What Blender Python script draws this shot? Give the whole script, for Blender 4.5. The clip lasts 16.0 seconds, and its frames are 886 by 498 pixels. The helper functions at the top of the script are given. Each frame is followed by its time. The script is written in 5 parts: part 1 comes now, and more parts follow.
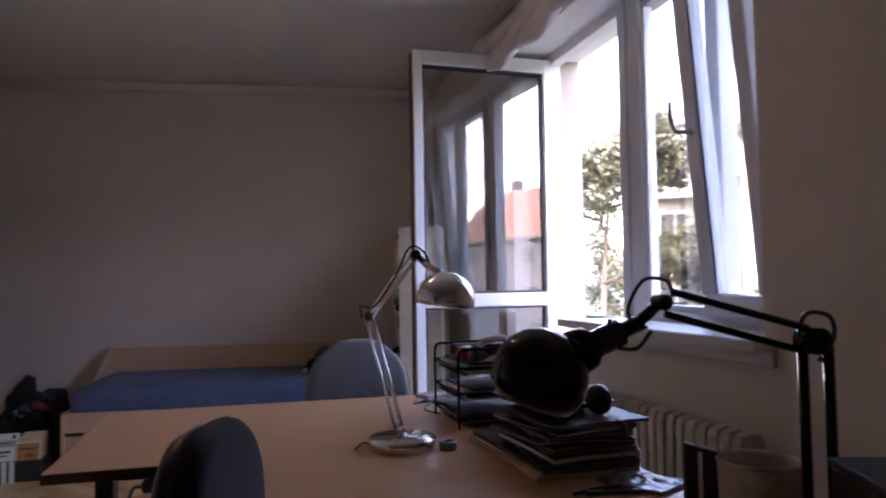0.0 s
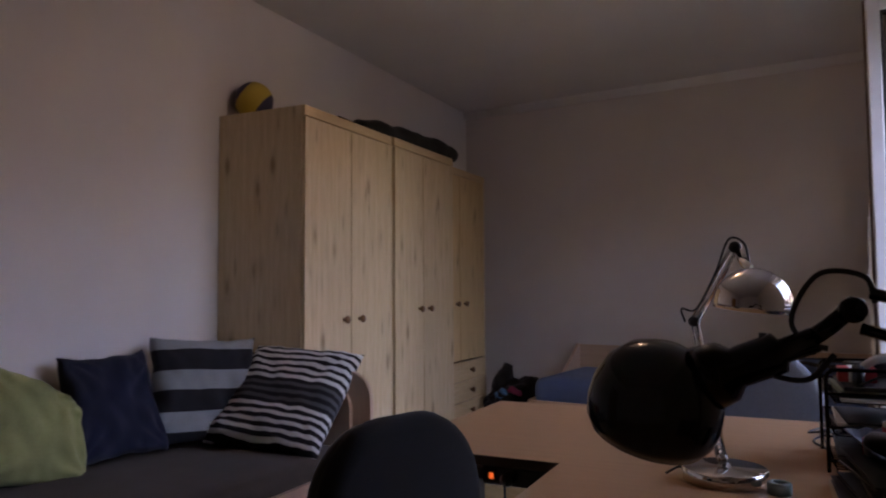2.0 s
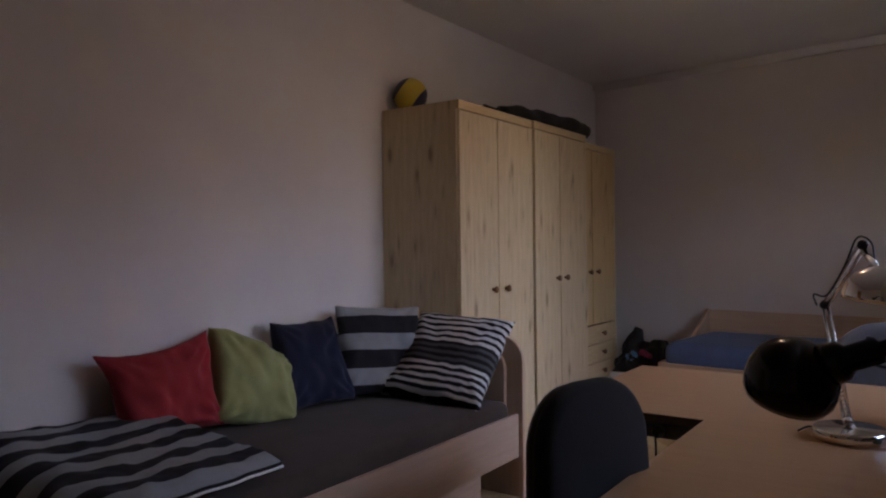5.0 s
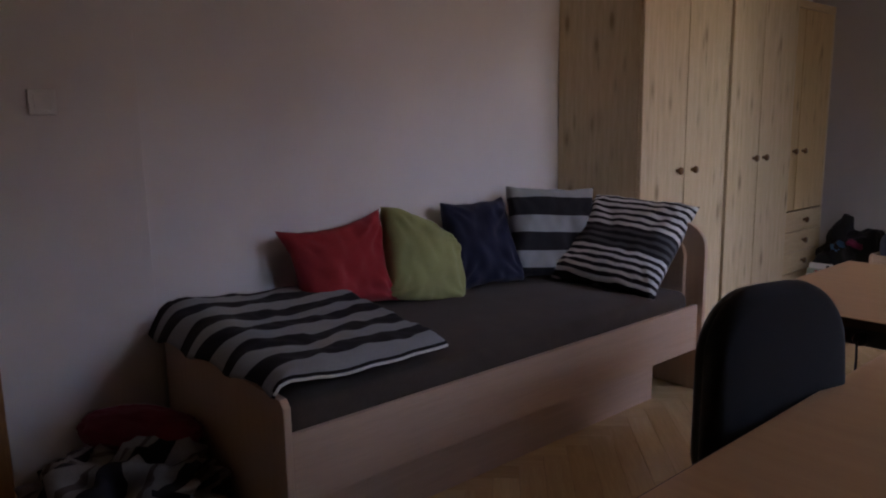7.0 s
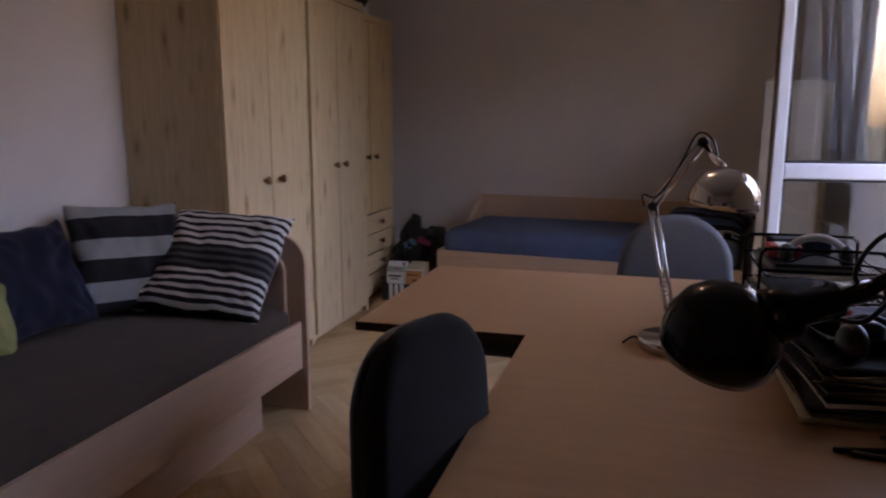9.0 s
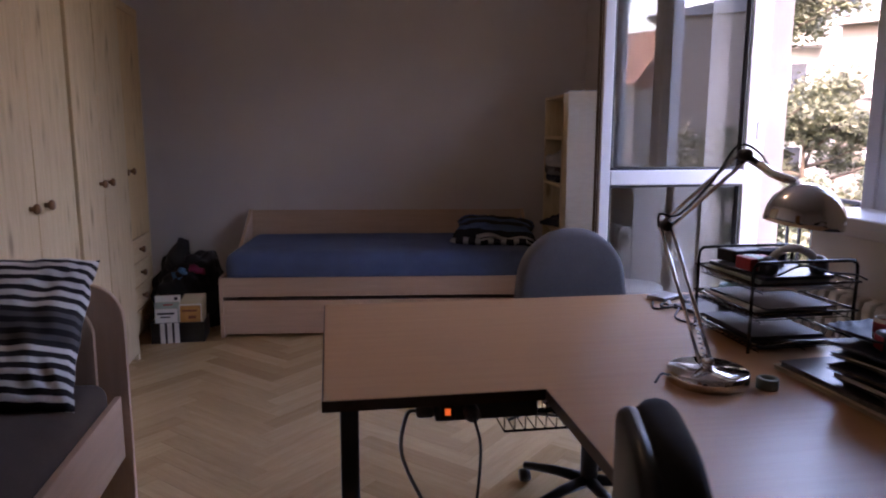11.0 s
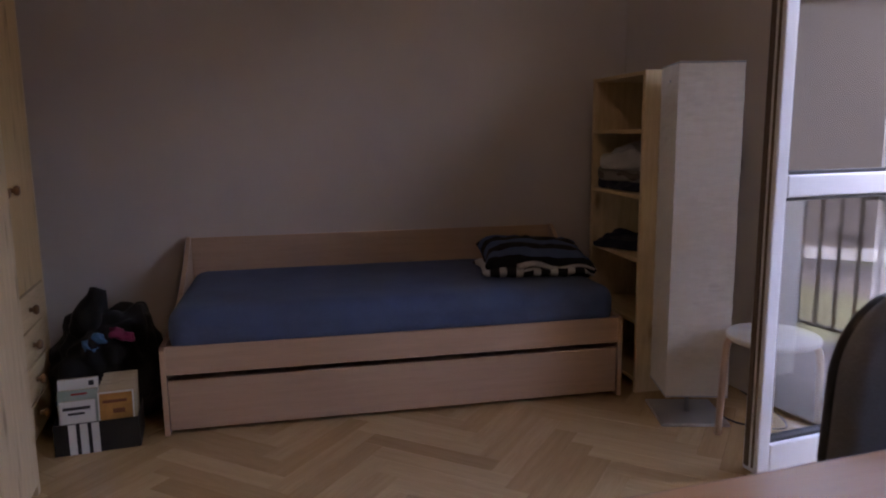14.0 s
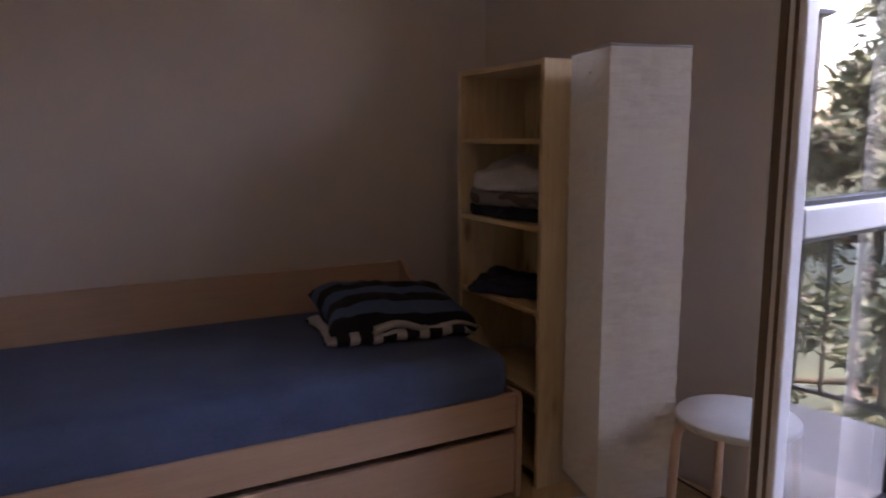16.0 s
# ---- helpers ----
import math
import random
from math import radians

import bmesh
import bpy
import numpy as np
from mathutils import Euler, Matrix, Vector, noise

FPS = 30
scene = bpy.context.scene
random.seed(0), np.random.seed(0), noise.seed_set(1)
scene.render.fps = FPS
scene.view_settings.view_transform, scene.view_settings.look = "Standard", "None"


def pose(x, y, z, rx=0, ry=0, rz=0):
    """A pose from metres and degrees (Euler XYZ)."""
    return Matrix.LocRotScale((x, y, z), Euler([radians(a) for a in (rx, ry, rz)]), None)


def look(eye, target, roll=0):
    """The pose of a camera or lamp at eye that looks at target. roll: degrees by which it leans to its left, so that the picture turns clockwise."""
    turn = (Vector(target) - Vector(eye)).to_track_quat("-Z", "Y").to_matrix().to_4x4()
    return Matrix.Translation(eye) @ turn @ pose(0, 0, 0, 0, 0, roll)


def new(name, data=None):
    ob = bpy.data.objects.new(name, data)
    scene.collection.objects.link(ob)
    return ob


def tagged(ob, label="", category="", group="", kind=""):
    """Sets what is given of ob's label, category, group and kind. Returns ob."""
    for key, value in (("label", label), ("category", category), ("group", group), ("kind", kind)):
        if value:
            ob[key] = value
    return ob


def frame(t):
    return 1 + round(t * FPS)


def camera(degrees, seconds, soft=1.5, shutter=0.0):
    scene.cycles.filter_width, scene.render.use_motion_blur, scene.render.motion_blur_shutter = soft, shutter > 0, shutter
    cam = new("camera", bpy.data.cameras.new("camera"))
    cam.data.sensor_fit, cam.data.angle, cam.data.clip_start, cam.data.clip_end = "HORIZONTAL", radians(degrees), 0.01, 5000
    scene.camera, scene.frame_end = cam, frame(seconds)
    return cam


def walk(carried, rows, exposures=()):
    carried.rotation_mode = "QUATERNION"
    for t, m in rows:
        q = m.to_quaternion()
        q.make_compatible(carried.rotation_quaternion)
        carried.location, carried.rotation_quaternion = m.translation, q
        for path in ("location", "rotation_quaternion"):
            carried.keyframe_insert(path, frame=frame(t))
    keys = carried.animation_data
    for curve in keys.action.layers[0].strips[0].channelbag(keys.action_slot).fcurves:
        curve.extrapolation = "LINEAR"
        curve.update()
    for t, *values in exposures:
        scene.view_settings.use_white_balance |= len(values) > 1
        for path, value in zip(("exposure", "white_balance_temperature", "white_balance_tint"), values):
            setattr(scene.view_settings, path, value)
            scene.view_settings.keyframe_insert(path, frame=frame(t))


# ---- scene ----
cam = camera(63.8, 16.0, 2.0, 0.3)
PATH = [
    (0, (0.005, 0.025, 1.171), (0.523, 1.954, 1.262), -0.9),
    (0.5, (0.165, 0.133, 1.151), (0.343, 2.123, 1.254), -0.7),
    (1, (0.276, 0.226, 1.145), (0.104, 2.216, 1.248), -0.7),
    (1.5, (0.412, 0.218, 1.162), (-0.125, 2.142, 1.267), -0.6),
    (2, (0.525, 0.196, 1.157), (-0.348, 1.991, 1.27), -0.4),
    (2.5, (0.677, 0.158, 1.187), (-0.328, 1.883, 1.296), -0.1),
    (3, (0.708, 0.08, 1.221), (-0.318, 1.793, 1.338), -0.3),
    (3.2, (0.698, 0.053, 1.246), (-0.334, 1.762, 1.366), -0.3),
    (5.3, (0.586, -0.261, 1.25), (-0.622, 1.332, 1.181), -0.5),
    (5.5, (0.582, -0.261, 1.279), (-0.686, 1.281, 1.153), 0.1),
    (6, (0.545, -0.259, 1.229), (-0.869, 1.139, 1.014), -0.6),
    (6.5, (0.548, -0.223, 1.24), (-0.949, 1.067, 0.931), -0.8),
    (7, (0.553, -0.13, 1.26), (-0.953, 1.141, 0.92), -1.0),
    (7.5, (0.586, -0.05, 1.285), (-0.89, 1.256, 0.944), -1.0),
    (8, (0.569, 0.007, 1.267), (-0.73, 1.488, 0.925), -0.7),
    (8.5, (0.466, 0.057, 1.282), (-0.461, 1.794, 0.93), -0.2),
    (9, (0.305, 0.092, 1.285), (-0.242, 1.984, 0.938), 0.0),
    (9.5, (0.152, 0.172, 1.296), (-0.11, 2.125, 0.952), -0.0),
    (10, (-0.03, 0.231, 1.302), (-0.065, 2.202, 0.966), 0.1),
    (12.3, (-0.856, 1.005, 1.277), (-0.31, 2.901, 0.951), -0.1),
    (12.5, (-0.888, 1.107, 1.281), (-0.325, 2.997, 0.951), -0.1),
    (13, (-0.941, 1.358, 1.26), (-0.354, 3.241, 0.932), -0.2),
    (13.5, (-0.911, 1.644, 1.256), (-0.321, 3.527, 0.927), -0.4),
    (14, (-0.884, 1.912, 1.254), (-0.287, 3.792, 0.929), -0.6),
    (14.5, (-0.878, 2.213, 1.288), (-0.264, 4.088, 0.962), -0.7),
    (15, (-0.815, 2.483, 1.286), (-0.1, 4.322, 0.961), -0.7),
    (15.5, (-0.74, 2.718, 1.279), (0.14, 4.485, 0.963), -0.4),
    (16, (-0.652, 2.948, 1.257), (0.457, 4.584, 0.95), -0.2),
]
EXPOSURES = [(0.0, 4.8, 6450, 39), (1.0, 4.65, 6550, 40), (1.5, 4.62, 6750, 39), (3.2, 4.62, 6900, 34), (5.3, 4.55, 7000, 34),
             (7.5, 4.48, 7100, 35), (9.0, 4.55, 7100, 39), (10.0, 4.6, 6700, 41), (12.5, 4.58, 6650, 42), (14.5, 4.63, 7150, 38),
             (16.0, 4.76, 7050, 39)]
walk(cam, [(t, look(eye, target, roll)) for t, eye, target, roll in PATH], EXPOSURES)


# ---- world, sun, exposure ----
world = bpy.data.worlds.new("sky")
scene.world = world
world.use_nodes = True
wn = world.node_tree
sky = wn.nodes.new("ShaderNodeTexSky")
sky.sky_type = "NISHITA"
sky.sun_disc = False
sky.sun_elevation = radians(36.5)
sky.sun_rotation = radians(205)
sky.air_density = 1.2
sky.dust_density = 3.0
wn.links.new(sky.outputs[0], wn.nodes["Background"].inputs[0])
wn.nodes["Background"].inputs[1].default_value = 0.15
sun_data = bpy.data.lights.new("sun", "SUN")
sun_data.energy, sun_data.angle, sun_data.color = 0.5, radians(12), (1.0, 0.95, 0.87)
sun = new("sun", sun_data)
sun.matrix_world = look((-9.3, -20, 16.5), (0, 0, 0))
# ---- materials ----
def node_mat(name):
    m = bpy.data.materials.new(name)
    m.use_nodes = True
    t = m.node_tree
    return m, t, t.nodes["Principled BSDF"]


def ramp(t, fac, stops):
    r = t.nodes.new("ShaderNodeValToRGB")
    e = r.color_ramp.elements
    while len(e) < len(stops):
        e.new(0.5)
    for k, (p, c) in enumerate(stops):
        e[k].position, e[k].color = p, (*c, 1)
    t.links.new(fac, r.inputs[0])
    return r.outputs[0]


def coords(t, scale=(1, 1, 1), rot=(0, 0, 0)):
    c = t.nodes.new("ShaderNodeTexCoord")
    m = t.nodes.new("ShaderNodeMapping")
    m.inputs["Scale"].default_value = scale
    m.inputs["Rotation"].default_value = [radians(a) for a in rot]
    t.links.new(c.outputs["Object"], m.inputs[0])
    return m.outputs[0]


def noise_tex(t, vec, scale, detail=4, rough=0.55):
    n = t.nodes.new("ShaderNodeTexNoise")
    n.inputs["Scale"].default_value, n.inputs["Detail"].default_value = scale, detail
    n.inputs["Roughness"].default_value = rough
    t.links.new(vec, n.inputs["Vector"])
    return n.outputs["Fac"]


def mixc(t, a, b, fac, mode="MIX"):
    m = t.nodes.new("ShaderNodeMix")
    m.data_type, m.blend_type = "RGBA", mode
    for sock, v in ((m.inputs[6], a), (m.inputs[7], b), (m.inputs[0], fac)):
        if isinstance(v, (int, float)):
            sock.default_value = v
        elif isinstance(v, tuple):
            sock.default_value = (*v, 1)
        else:
            t.links.new(v, sock)
    return m.outputs[2]


def bump(t, bsdf, height, strength=0.2, dist=0.002):
    b = t.nodes.new("ShaderNodeBump")
    b.inputs["Strength"].default_value, b.inputs["Distance"].default_value = strength, dist
    t.links.new(height, b.inputs["Height"])
    t.links.new(b.outputs[0], bsdf.inputs["Normal"])


def plain(name, col, rough=0.5, metal=0.0, var=0.12, scale=6.0, grain=120.0, bstr=0.08, coat=0.0):
    """A surface with soft large stains and a fine grain."""
    m, t, b = node_mat(name)
    v = coords(t)
    lo = tuple(c * (1 - var) for c in col)
    hi = tuple(min(1, c * (1 + var * 0.6)) for c in col)
    n = noise_tex(t, v, scale)
    t.links.new(ramp(t, n, [(0.3, lo), (0.7, hi)]), b.inputs["Base Color"])
    b.inputs["Roughness"].default_value, b.inputs["Metallic"].default_value = rough, metal
    b.inputs["Coat Weight"].default_value = coat
    if bstr:
        bump(t, b, noise_tex(t, v, grain, 3), bstr, 0.002)
    return m


def wood(name, dark, light, stretch=(1, 14, 14), rough=0.4, knots=False, grainy=0.5, random_tone=False, scale=3.0):
    """Straight grain that runs along the axis with the small stretch."""
    m, t, b = node_mat(name)
    v = coords(t, stretch)
    if random_tone:
        oi = t.nodes.new("ShaderNodeObjectInfo")
        sc = t.nodes.new("ShaderNodeVectorMath")
        sc.operation = "MULTIPLY_ADD"
        t.links.new(oi.outputs["Random"], sc.inputs[0])
        sc.inputs[1].default_value = (40, 70, 90)
        t.links.new(v, sc.inputs[2])
        v = sc.outputs[0]
    fine = noise_tex(t, v, scale * 4, 5, 0.65)
    broad = noise_tex(t, v, scale, 3)
    col = ramp(t, broad, [(0.25, dark), (0.75, light)])
    col = mixc(t, col, ramp(t, fine, [(0.35, tuple(c * 0.72 for c in dark)), (0.65, light)]), grainy * 0.6)
    if knots:
        for size, long, deep in ((8.5, 0.34, 0.9), (15.0, 0.22, 0.5)):
            kv = coords(t, tuple(long if q <= 1.01 else 1.0 for q in stretch))
            vo = t.nodes.new("ShaderNodeTexVoronoi")
            vo.inputs["Scale"].default_value = size
            t.links.new(kv, vo.inputs["Vector"])
            k = ramp(t, vo.outputs["Distance"], [(0.0, (deep,) * 3), (0.09, (deep * 0.8,) * 3), (0.16, (deep * 0.25,) * 3), (0.28, (0, 0, 0))])
            col = mixc(t, col, (dark[0] * 0.46, dark[1] * 0.37, dark[2] * 0.28), k)
    if random_tone:
        o = t.nodes.new("ShaderNodeObjectInfo")
        g = t.nodes.new("ShaderNodeNewGeometry")
        add = t.nodes.new("ShaderNodeMath")
        add.operation = "ADD"
        t.links.new(o.outputs["Random"], add.inputs[0])
        t.links.new(g.outputs["Random Per Island"], add.inputs[1])
        fr = t.nodes.new("ShaderNodeMath")
        fr.operation = "FRACT"
        t.links.new(add.outputs[0], fr.inputs[0])
        tone = ramp(t, fr.outputs[0], [(0.0, (0.80, 0.73, 0.63)), (0.35, (0.94, 0.90, 0.83)), (0.7, (1.0, 0.97, 0.92)), (1.0, (1.08, 1.06, 1.02))])
        col = mixc(t, col, tone, 1.0, "MULTIPLY")
    t.links.new(col, b.inputs["Base Color"])
    b.inputs["Roughness"].default_value = rough
    bump(t, b, fine, 0.08, 0.001)
    return m


def fabric(name, col, var=0.2, weave=420.0, rough=0.95):
    m, t, b = node_mat(name)
    v = coords(t)
    n = noise_tex(t, v, 5, 5)
    f = noise_tex(t, v, weave, 2)
    c = ramp(t, n, [(0.3, tuple(x * (1 - var) for x in col)), (0.7, tuple(x * (1 + var) for x in col))])
    c = mixc(t, c, ramp(t, f, [(0.3, (0.6, 0.6, 0.6)), (0.7, (1.25, 1.25, 1.25))]), 0.6, "MULTIPLY")
    t.links.new(c, b.inputs["Base Color"])
    b.inputs["Roughness"].default_value = rough
    b.inputs["Sheen Weight"].default_value = 0.05
    bump(t, b, f, 0.25, 0.001)
    return m


def striped(name, axis, period, bands, shift=0.0):
    """Woven stripes across one local axis; bands: (start in the period, colour)."""
    m, t, b = node_mat(name)
    v = coords(t)
    wob = noise_tex(t, v, 7, 2)
    sep = t.nodes.new("ShaderNodeSeparateXYZ")
    t.links.new(v, sep.inputs[0])
    a = t.nodes.new("ShaderNodeMath")
    a.operation = "MULTIPLY_ADD"
    t.links.new(wob, a.inputs[0])
    a.inputs[1].default_value = 0.008
    t.links.new(sep.outputs["XYZ".index(axis)], a.inputs[2])
    d = t.nodes.new("ShaderNodeMath")
    d.operation = "MULTIPLY_ADD"
    t.links.new(a.outputs[0], d.inputs[0])
    d.inputs[1].default_value, d.inputs[2].default_value = 1 / period, shift + 10
    fr = t.nodes.new("ShaderNodeMath")
    fr.operation = "FRACT"
    t.links.new(d.outputs[0], fr.inputs[0])
    r = t.nodes.new("ShaderNodeValToRGB")
    r.color_ramp.interpolation = "CONSTANT"
    e = r.color_ramp.elements
    while len(e) < len(bands):
        e.new(0.5)
    for k, (p, c) in enumerate(bands):
        e[k].position, e[k].color = p, (*c, 1)
    t.links.new(fr.outputs[0], r.inputs[0])
    f = noise_tex(t, v, 400, 2)
    c = mixc(t, r.outputs[0], ramp(t, f, [(0.3, (0.65, 0.65, 0.65)), (0.7, (1.2, 1.2, 1.2))]), 0.6, "MULTIPLY")
    t.links.new(c, b.inputs["Base Color"])
    b.inputs["Roughness"].default_value = 0.95
    bump(t, b, f, 0.25, 0.001)
    return m


def glass_mat(name, tint=(0.85, 0.87, 0.87)):
    """A double-glazed pane: see-through, with the mirror gloss of its four faces."""
    m, t, b = node_mat(name)
    out = t.nodes["Material Output"]
    tr = t.nodes.new("ShaderNodeBsdfTransparent")
    tr.inputs[0].default_value = (*tint, 1)
    gl = t.nodes.new("ShaderNodeBsdfGlossy")
    gl.inputs["Roughness"].default_value = 0.01
    lw = t.nodes.new("ShaderNodeLayerWeight")
    lw.inputs[0].default_value = 0.5
    pw = t.nodes.new("ShaderNodeMath")
    pw.operation = "POWER"
    t.links.new(lw.outputs["Facing"], pw.inputs[0])
    pw.inputs[1].default_value = 3.0
    fz = t.nodes.new("ShaderNodeMath")
    fz.operation = "MULTIPLY_ADD"
    t.links.new(pw.outputs[0], fz.inputs[0])
    fz.inputs[1].default_value, fz.inputs[2].default_value = 0.80, 0.12
    mx = t.nodes.new("ShaderNodeMixShader")
    t.links.new(fz.outputs[0], mx.inputs[0])
    t.links.new(tr.outputs[0], mx.inputs[1])
    t.links.new(gl.outputs[0], mx.inputs[2])
    t.links.new(mx.outputs[0], out.inputs[0])
    return m


M = {}
M["wall"] = plain("wall_paint_lilac_white", (0.74, 0.70, 0.69), 0.9, var=0.05, scale=2, grain=180, bstr=0.15)
M["wall_tan"] = plain("wall_paint_taupe", (0.67, 0.615, 0.59), 0.9, var=0.05, scale=2, grain=180, bstr=0.15)
M["ceiling"] = plain("ceiling_paint", (0.76, 0.74, 0.73), 0.9, var=0.04, scale=1.5, grain=90, bstr=0.1)
M["cream"] = plain("parapet_paint_cream", (0.72, 0.67, 0.60), 0.9, var=0.06, scale=3, bstr=0.15)
M["outwall"] = plain("render_outside", (0.62, 0.58, 0.52), 0.95, var=0.12, scale=2, grain=60, bstr=0.4)
M["pvc"] = plain("white_plastic_frame", (0.66, 0.66, 0.67), 0.3, var=0.03, bstr=0.0)
M["gasket"] = plain("black_rubber_gasket", (0.02, 0.02, 0.022), 0.6, bstr=0.0)
M["brownseal"] = plain("aged_brown_seal", (0.13, 0.09, 0.06), 0.6, bstr=0.05)
M["glass"] = glass_mat("clear_pane")
M["beech"] = wood("beech_laminate", (0.53, 0.36, 0.25), (0.60, 0.415, 0.295), (1, 16, 16), 0.38, grainy=0.18)
M["beech_z"] = wood("beech_laminate_upright", (0.53, 0.36, 0.25), (0.60, 0.415, 0.295), (16, 16, 1), 0.38, grainy=0.18)
M["beech_y"] = wood("beech_laminate_along", (0.53, 0.36, 0.25), (0.60, 0.415, 0.295), (16, 1, 16), 0.38, grainy=0.18)
M["desk"] = wood("desk_laminate", (0.50, 0.268, 0.125), (0.55, 0.31, 0.15), (1, 14, 14), 0.36, grainy=0.1)
M["deskedge"] = plain("dark_brown_desk_edge", (0.075, 0.044, 0.029), 0.4, bstr=0.03)
M["pine"] = wood("knotty_pine", (0.60, 0.45, 0.26), (0.75, 0.60, 0.39), (13, 13, 1), 0.45, knots=True, grainy=0.25)
M["pine_o"] = wood("knotty_orange_pine", (0.60, 0.40, 0.18), (0.73, 0.53, 0.27), (13, 13, 1), 0.45, knots=True, grainy=0.25)
M["pine_y"] = wood("knotty_pine_across", (0.60, 0.42, 0.22), (0.72, 0.55, 0.32), (13, 1, 13), 0.45, grainy=0.45)
M["knob"] = wood("brown_wooden_knob", (0.16, 0.075, 0.03), (0.26, 0.13, 0.055), (4, 4, 4), 0.35)
M["oak"] = wood("oak_parquet", (0.58, 0.405, 0.215), (0.69, 0.505, 0.285), (1, 12, 12), 0.2, grainy=0.3, random_tone=True)
M["oak"].node_tree.nodes["Principled BSDF"].inputs["Coat Weight"].default_value = 0.5
M["oak"].node_tree.nodes["Principled BSDF"].inputs["Coat Roughness"].default_value = 0.14
M["floorbase"] = plain("dark_joint", (0.30, 0.20, 0.11), 0.7)
M["doorwood"] = wood("orange_brown_door_wood", (0.32, 0.15, 0.055), (0.44, 0.23, 0.09), (12, 12, 1), 0.4)
M["mattress"] = fabric("dark_brown_sheet", (0.062, 0.043, 0.031))
M["bluesheet"] = fabric("blue_sheet", (0.078, 0.115, 0.225), 0.12)
M["red"] = fabric("red_cotton", (0.35, 0.024, 0.028))
M["green"] = fabric("olive_green_cotton", (0.31, 0.315, 0.125))
M["darkred"] = fabric("dark_red_fleece", (0.19, 0.014, 0.034))
M["navy"] = fabric("navy_cotton", (0.010, 0.0135, 0.036))
M["blackfab"] = fabric("black_upholstery", (0.007, 0.007, 0.008), 0.2)
M["greyfab"] = fabric("grey_upholstery", (0.175, 0.175, 0.185), 0.12)
M["blackpl"] = plain("black_plastic", (0.012, 0.012, 0.013), 0.35, bstr=0.05)
M["blackmetal"] = plain("black_lacquered_metal", (0.006, 0.006, 0.007), 0.12, bstr=0.0)
M["blackmetal"].node_tree.nodes["Principled BSDF"].inputs["Specular IOR Level"].default_value = 0.28
M["chrome"] = plain("polished_chrome", (0.75, 0.73, 0.70), 0.07, 1.0, var=0.03, bstr=0.0)
M["greymetal"] = plain("dark_grey_metal", (0.055, 0.058, 0.065), 0.42, 0.4, bstr=0.03)
M["steel"] = plain("brushed_steel", (0.42, 0.42, 0.43), 0.32, 1.0, bstr=0.03)
M["satin"] = plain("satin_pale_steel", (0.55, 0.54, 0.53), 0.45, 0.7, bstr=0.03)
M["paper"] = plain("white_paper", (0.74, 0.73, 0.70), 0.8, var=0.06, scale=9)
M["switch"] = plain("white_switch_plastic", (0.84, 0.83, 0.81), 0.35, bstr=0.0)
M["radiator"] = plain("cream_radiator_enamel", (0.58, 0.54, 0.47), 0.4, var=0.08, scale=8)
M["curtain"] = fabric("pale_grey_curtain", (0.66, 0.63, 0.64), 0.1)
M["asphalt"] = plain("asphalt", (0.05, 0.05, 0.052), 0.9, var=0.3, scale=0.8, grain=30, bstr=0.3)
M["grass"] = plain("lawn", (0.045, 0.06, 0.028), 0.95, var=0.5, scale=0.7, grain=25, bstr=0.6)
M["leaf"] = plain("green_leaf", (0.088, 0.096, 0.054), 0.55, var=0.5, scale=2.5, bstr=0.0)
M["needle"] = plain("dark_conifer_green", (0.035, 0.055, 0.025), 0.6, var=0.5, scale=2.0, bstr=0.0)
M["bark"] = plain("bark", (0.10, 0.075, 0.055), 0.95, var=0.4, scale=6, grain=30, bstr=0.7)
M["facade_w"] = plain("pale_render_facade", (0.42, 0.39, 0.36), 0.95, var=0.1, scale=0.5, grain=20, bstr=0.2)
M["facade_b"] = plain("beige_render_facade", (0.14, 0.115, 0.10), 0.95, var=0.1, scale=0.5, grain=20, bstr=0.2)
M["roof_red"] = plain("red_clay_tiles", (0.33, 0.16, 0.10), 0.85, var=0.35, scale=3, grain=14, bstr=0.6)
M["roof_grey"] = plain("grey_roof_sheet", (0.13, 0.13, 0.14), 0.7, var=0.25, scale=2)
M["greycable"] = plain("grey_cable_sheath", (0.16, 0.155, 0.15), 0.5, bstr=0.0)
M["darkglass"] = plain("dark_window_pane", (0.04, 0.045, 0.055), 0.08, bstr=0.0)

# ---- mesh helpers ----


def link(name, bm, mat, parent=None, label="", smooth=False):
    me = bpy.data.meshes.new(name)
    bmesh.ops.recalc_face_normals(bm, faces=bm.faces)
    bm.to_mesh(me)
    bm.free()
    for p in me.polygons:
        p.use_smooth = smooth
    for one in mat if isinstance(mat, (list, tuple)) else [mat]:
        me.materials.append(M[one])
    ob = new(name, me)
    if parent:
        ob.parent = parent
    if label:
        ob["label"] = label
    return ob


def part(name, bm, mat, parent, label="", smooth=False):
    return link(name, bm, mat, parent, label, smooth)


def thing(name, m, label, category, group=""):
    ob = new(name)
    ob.matrix_basis = m
    return tagged(ob, label, category, group)


def structure(name, bm, mat, label="", smooth=False):
    return tagged(link(name, bm, mat, None, label, smooth), label, "", "", "structure")


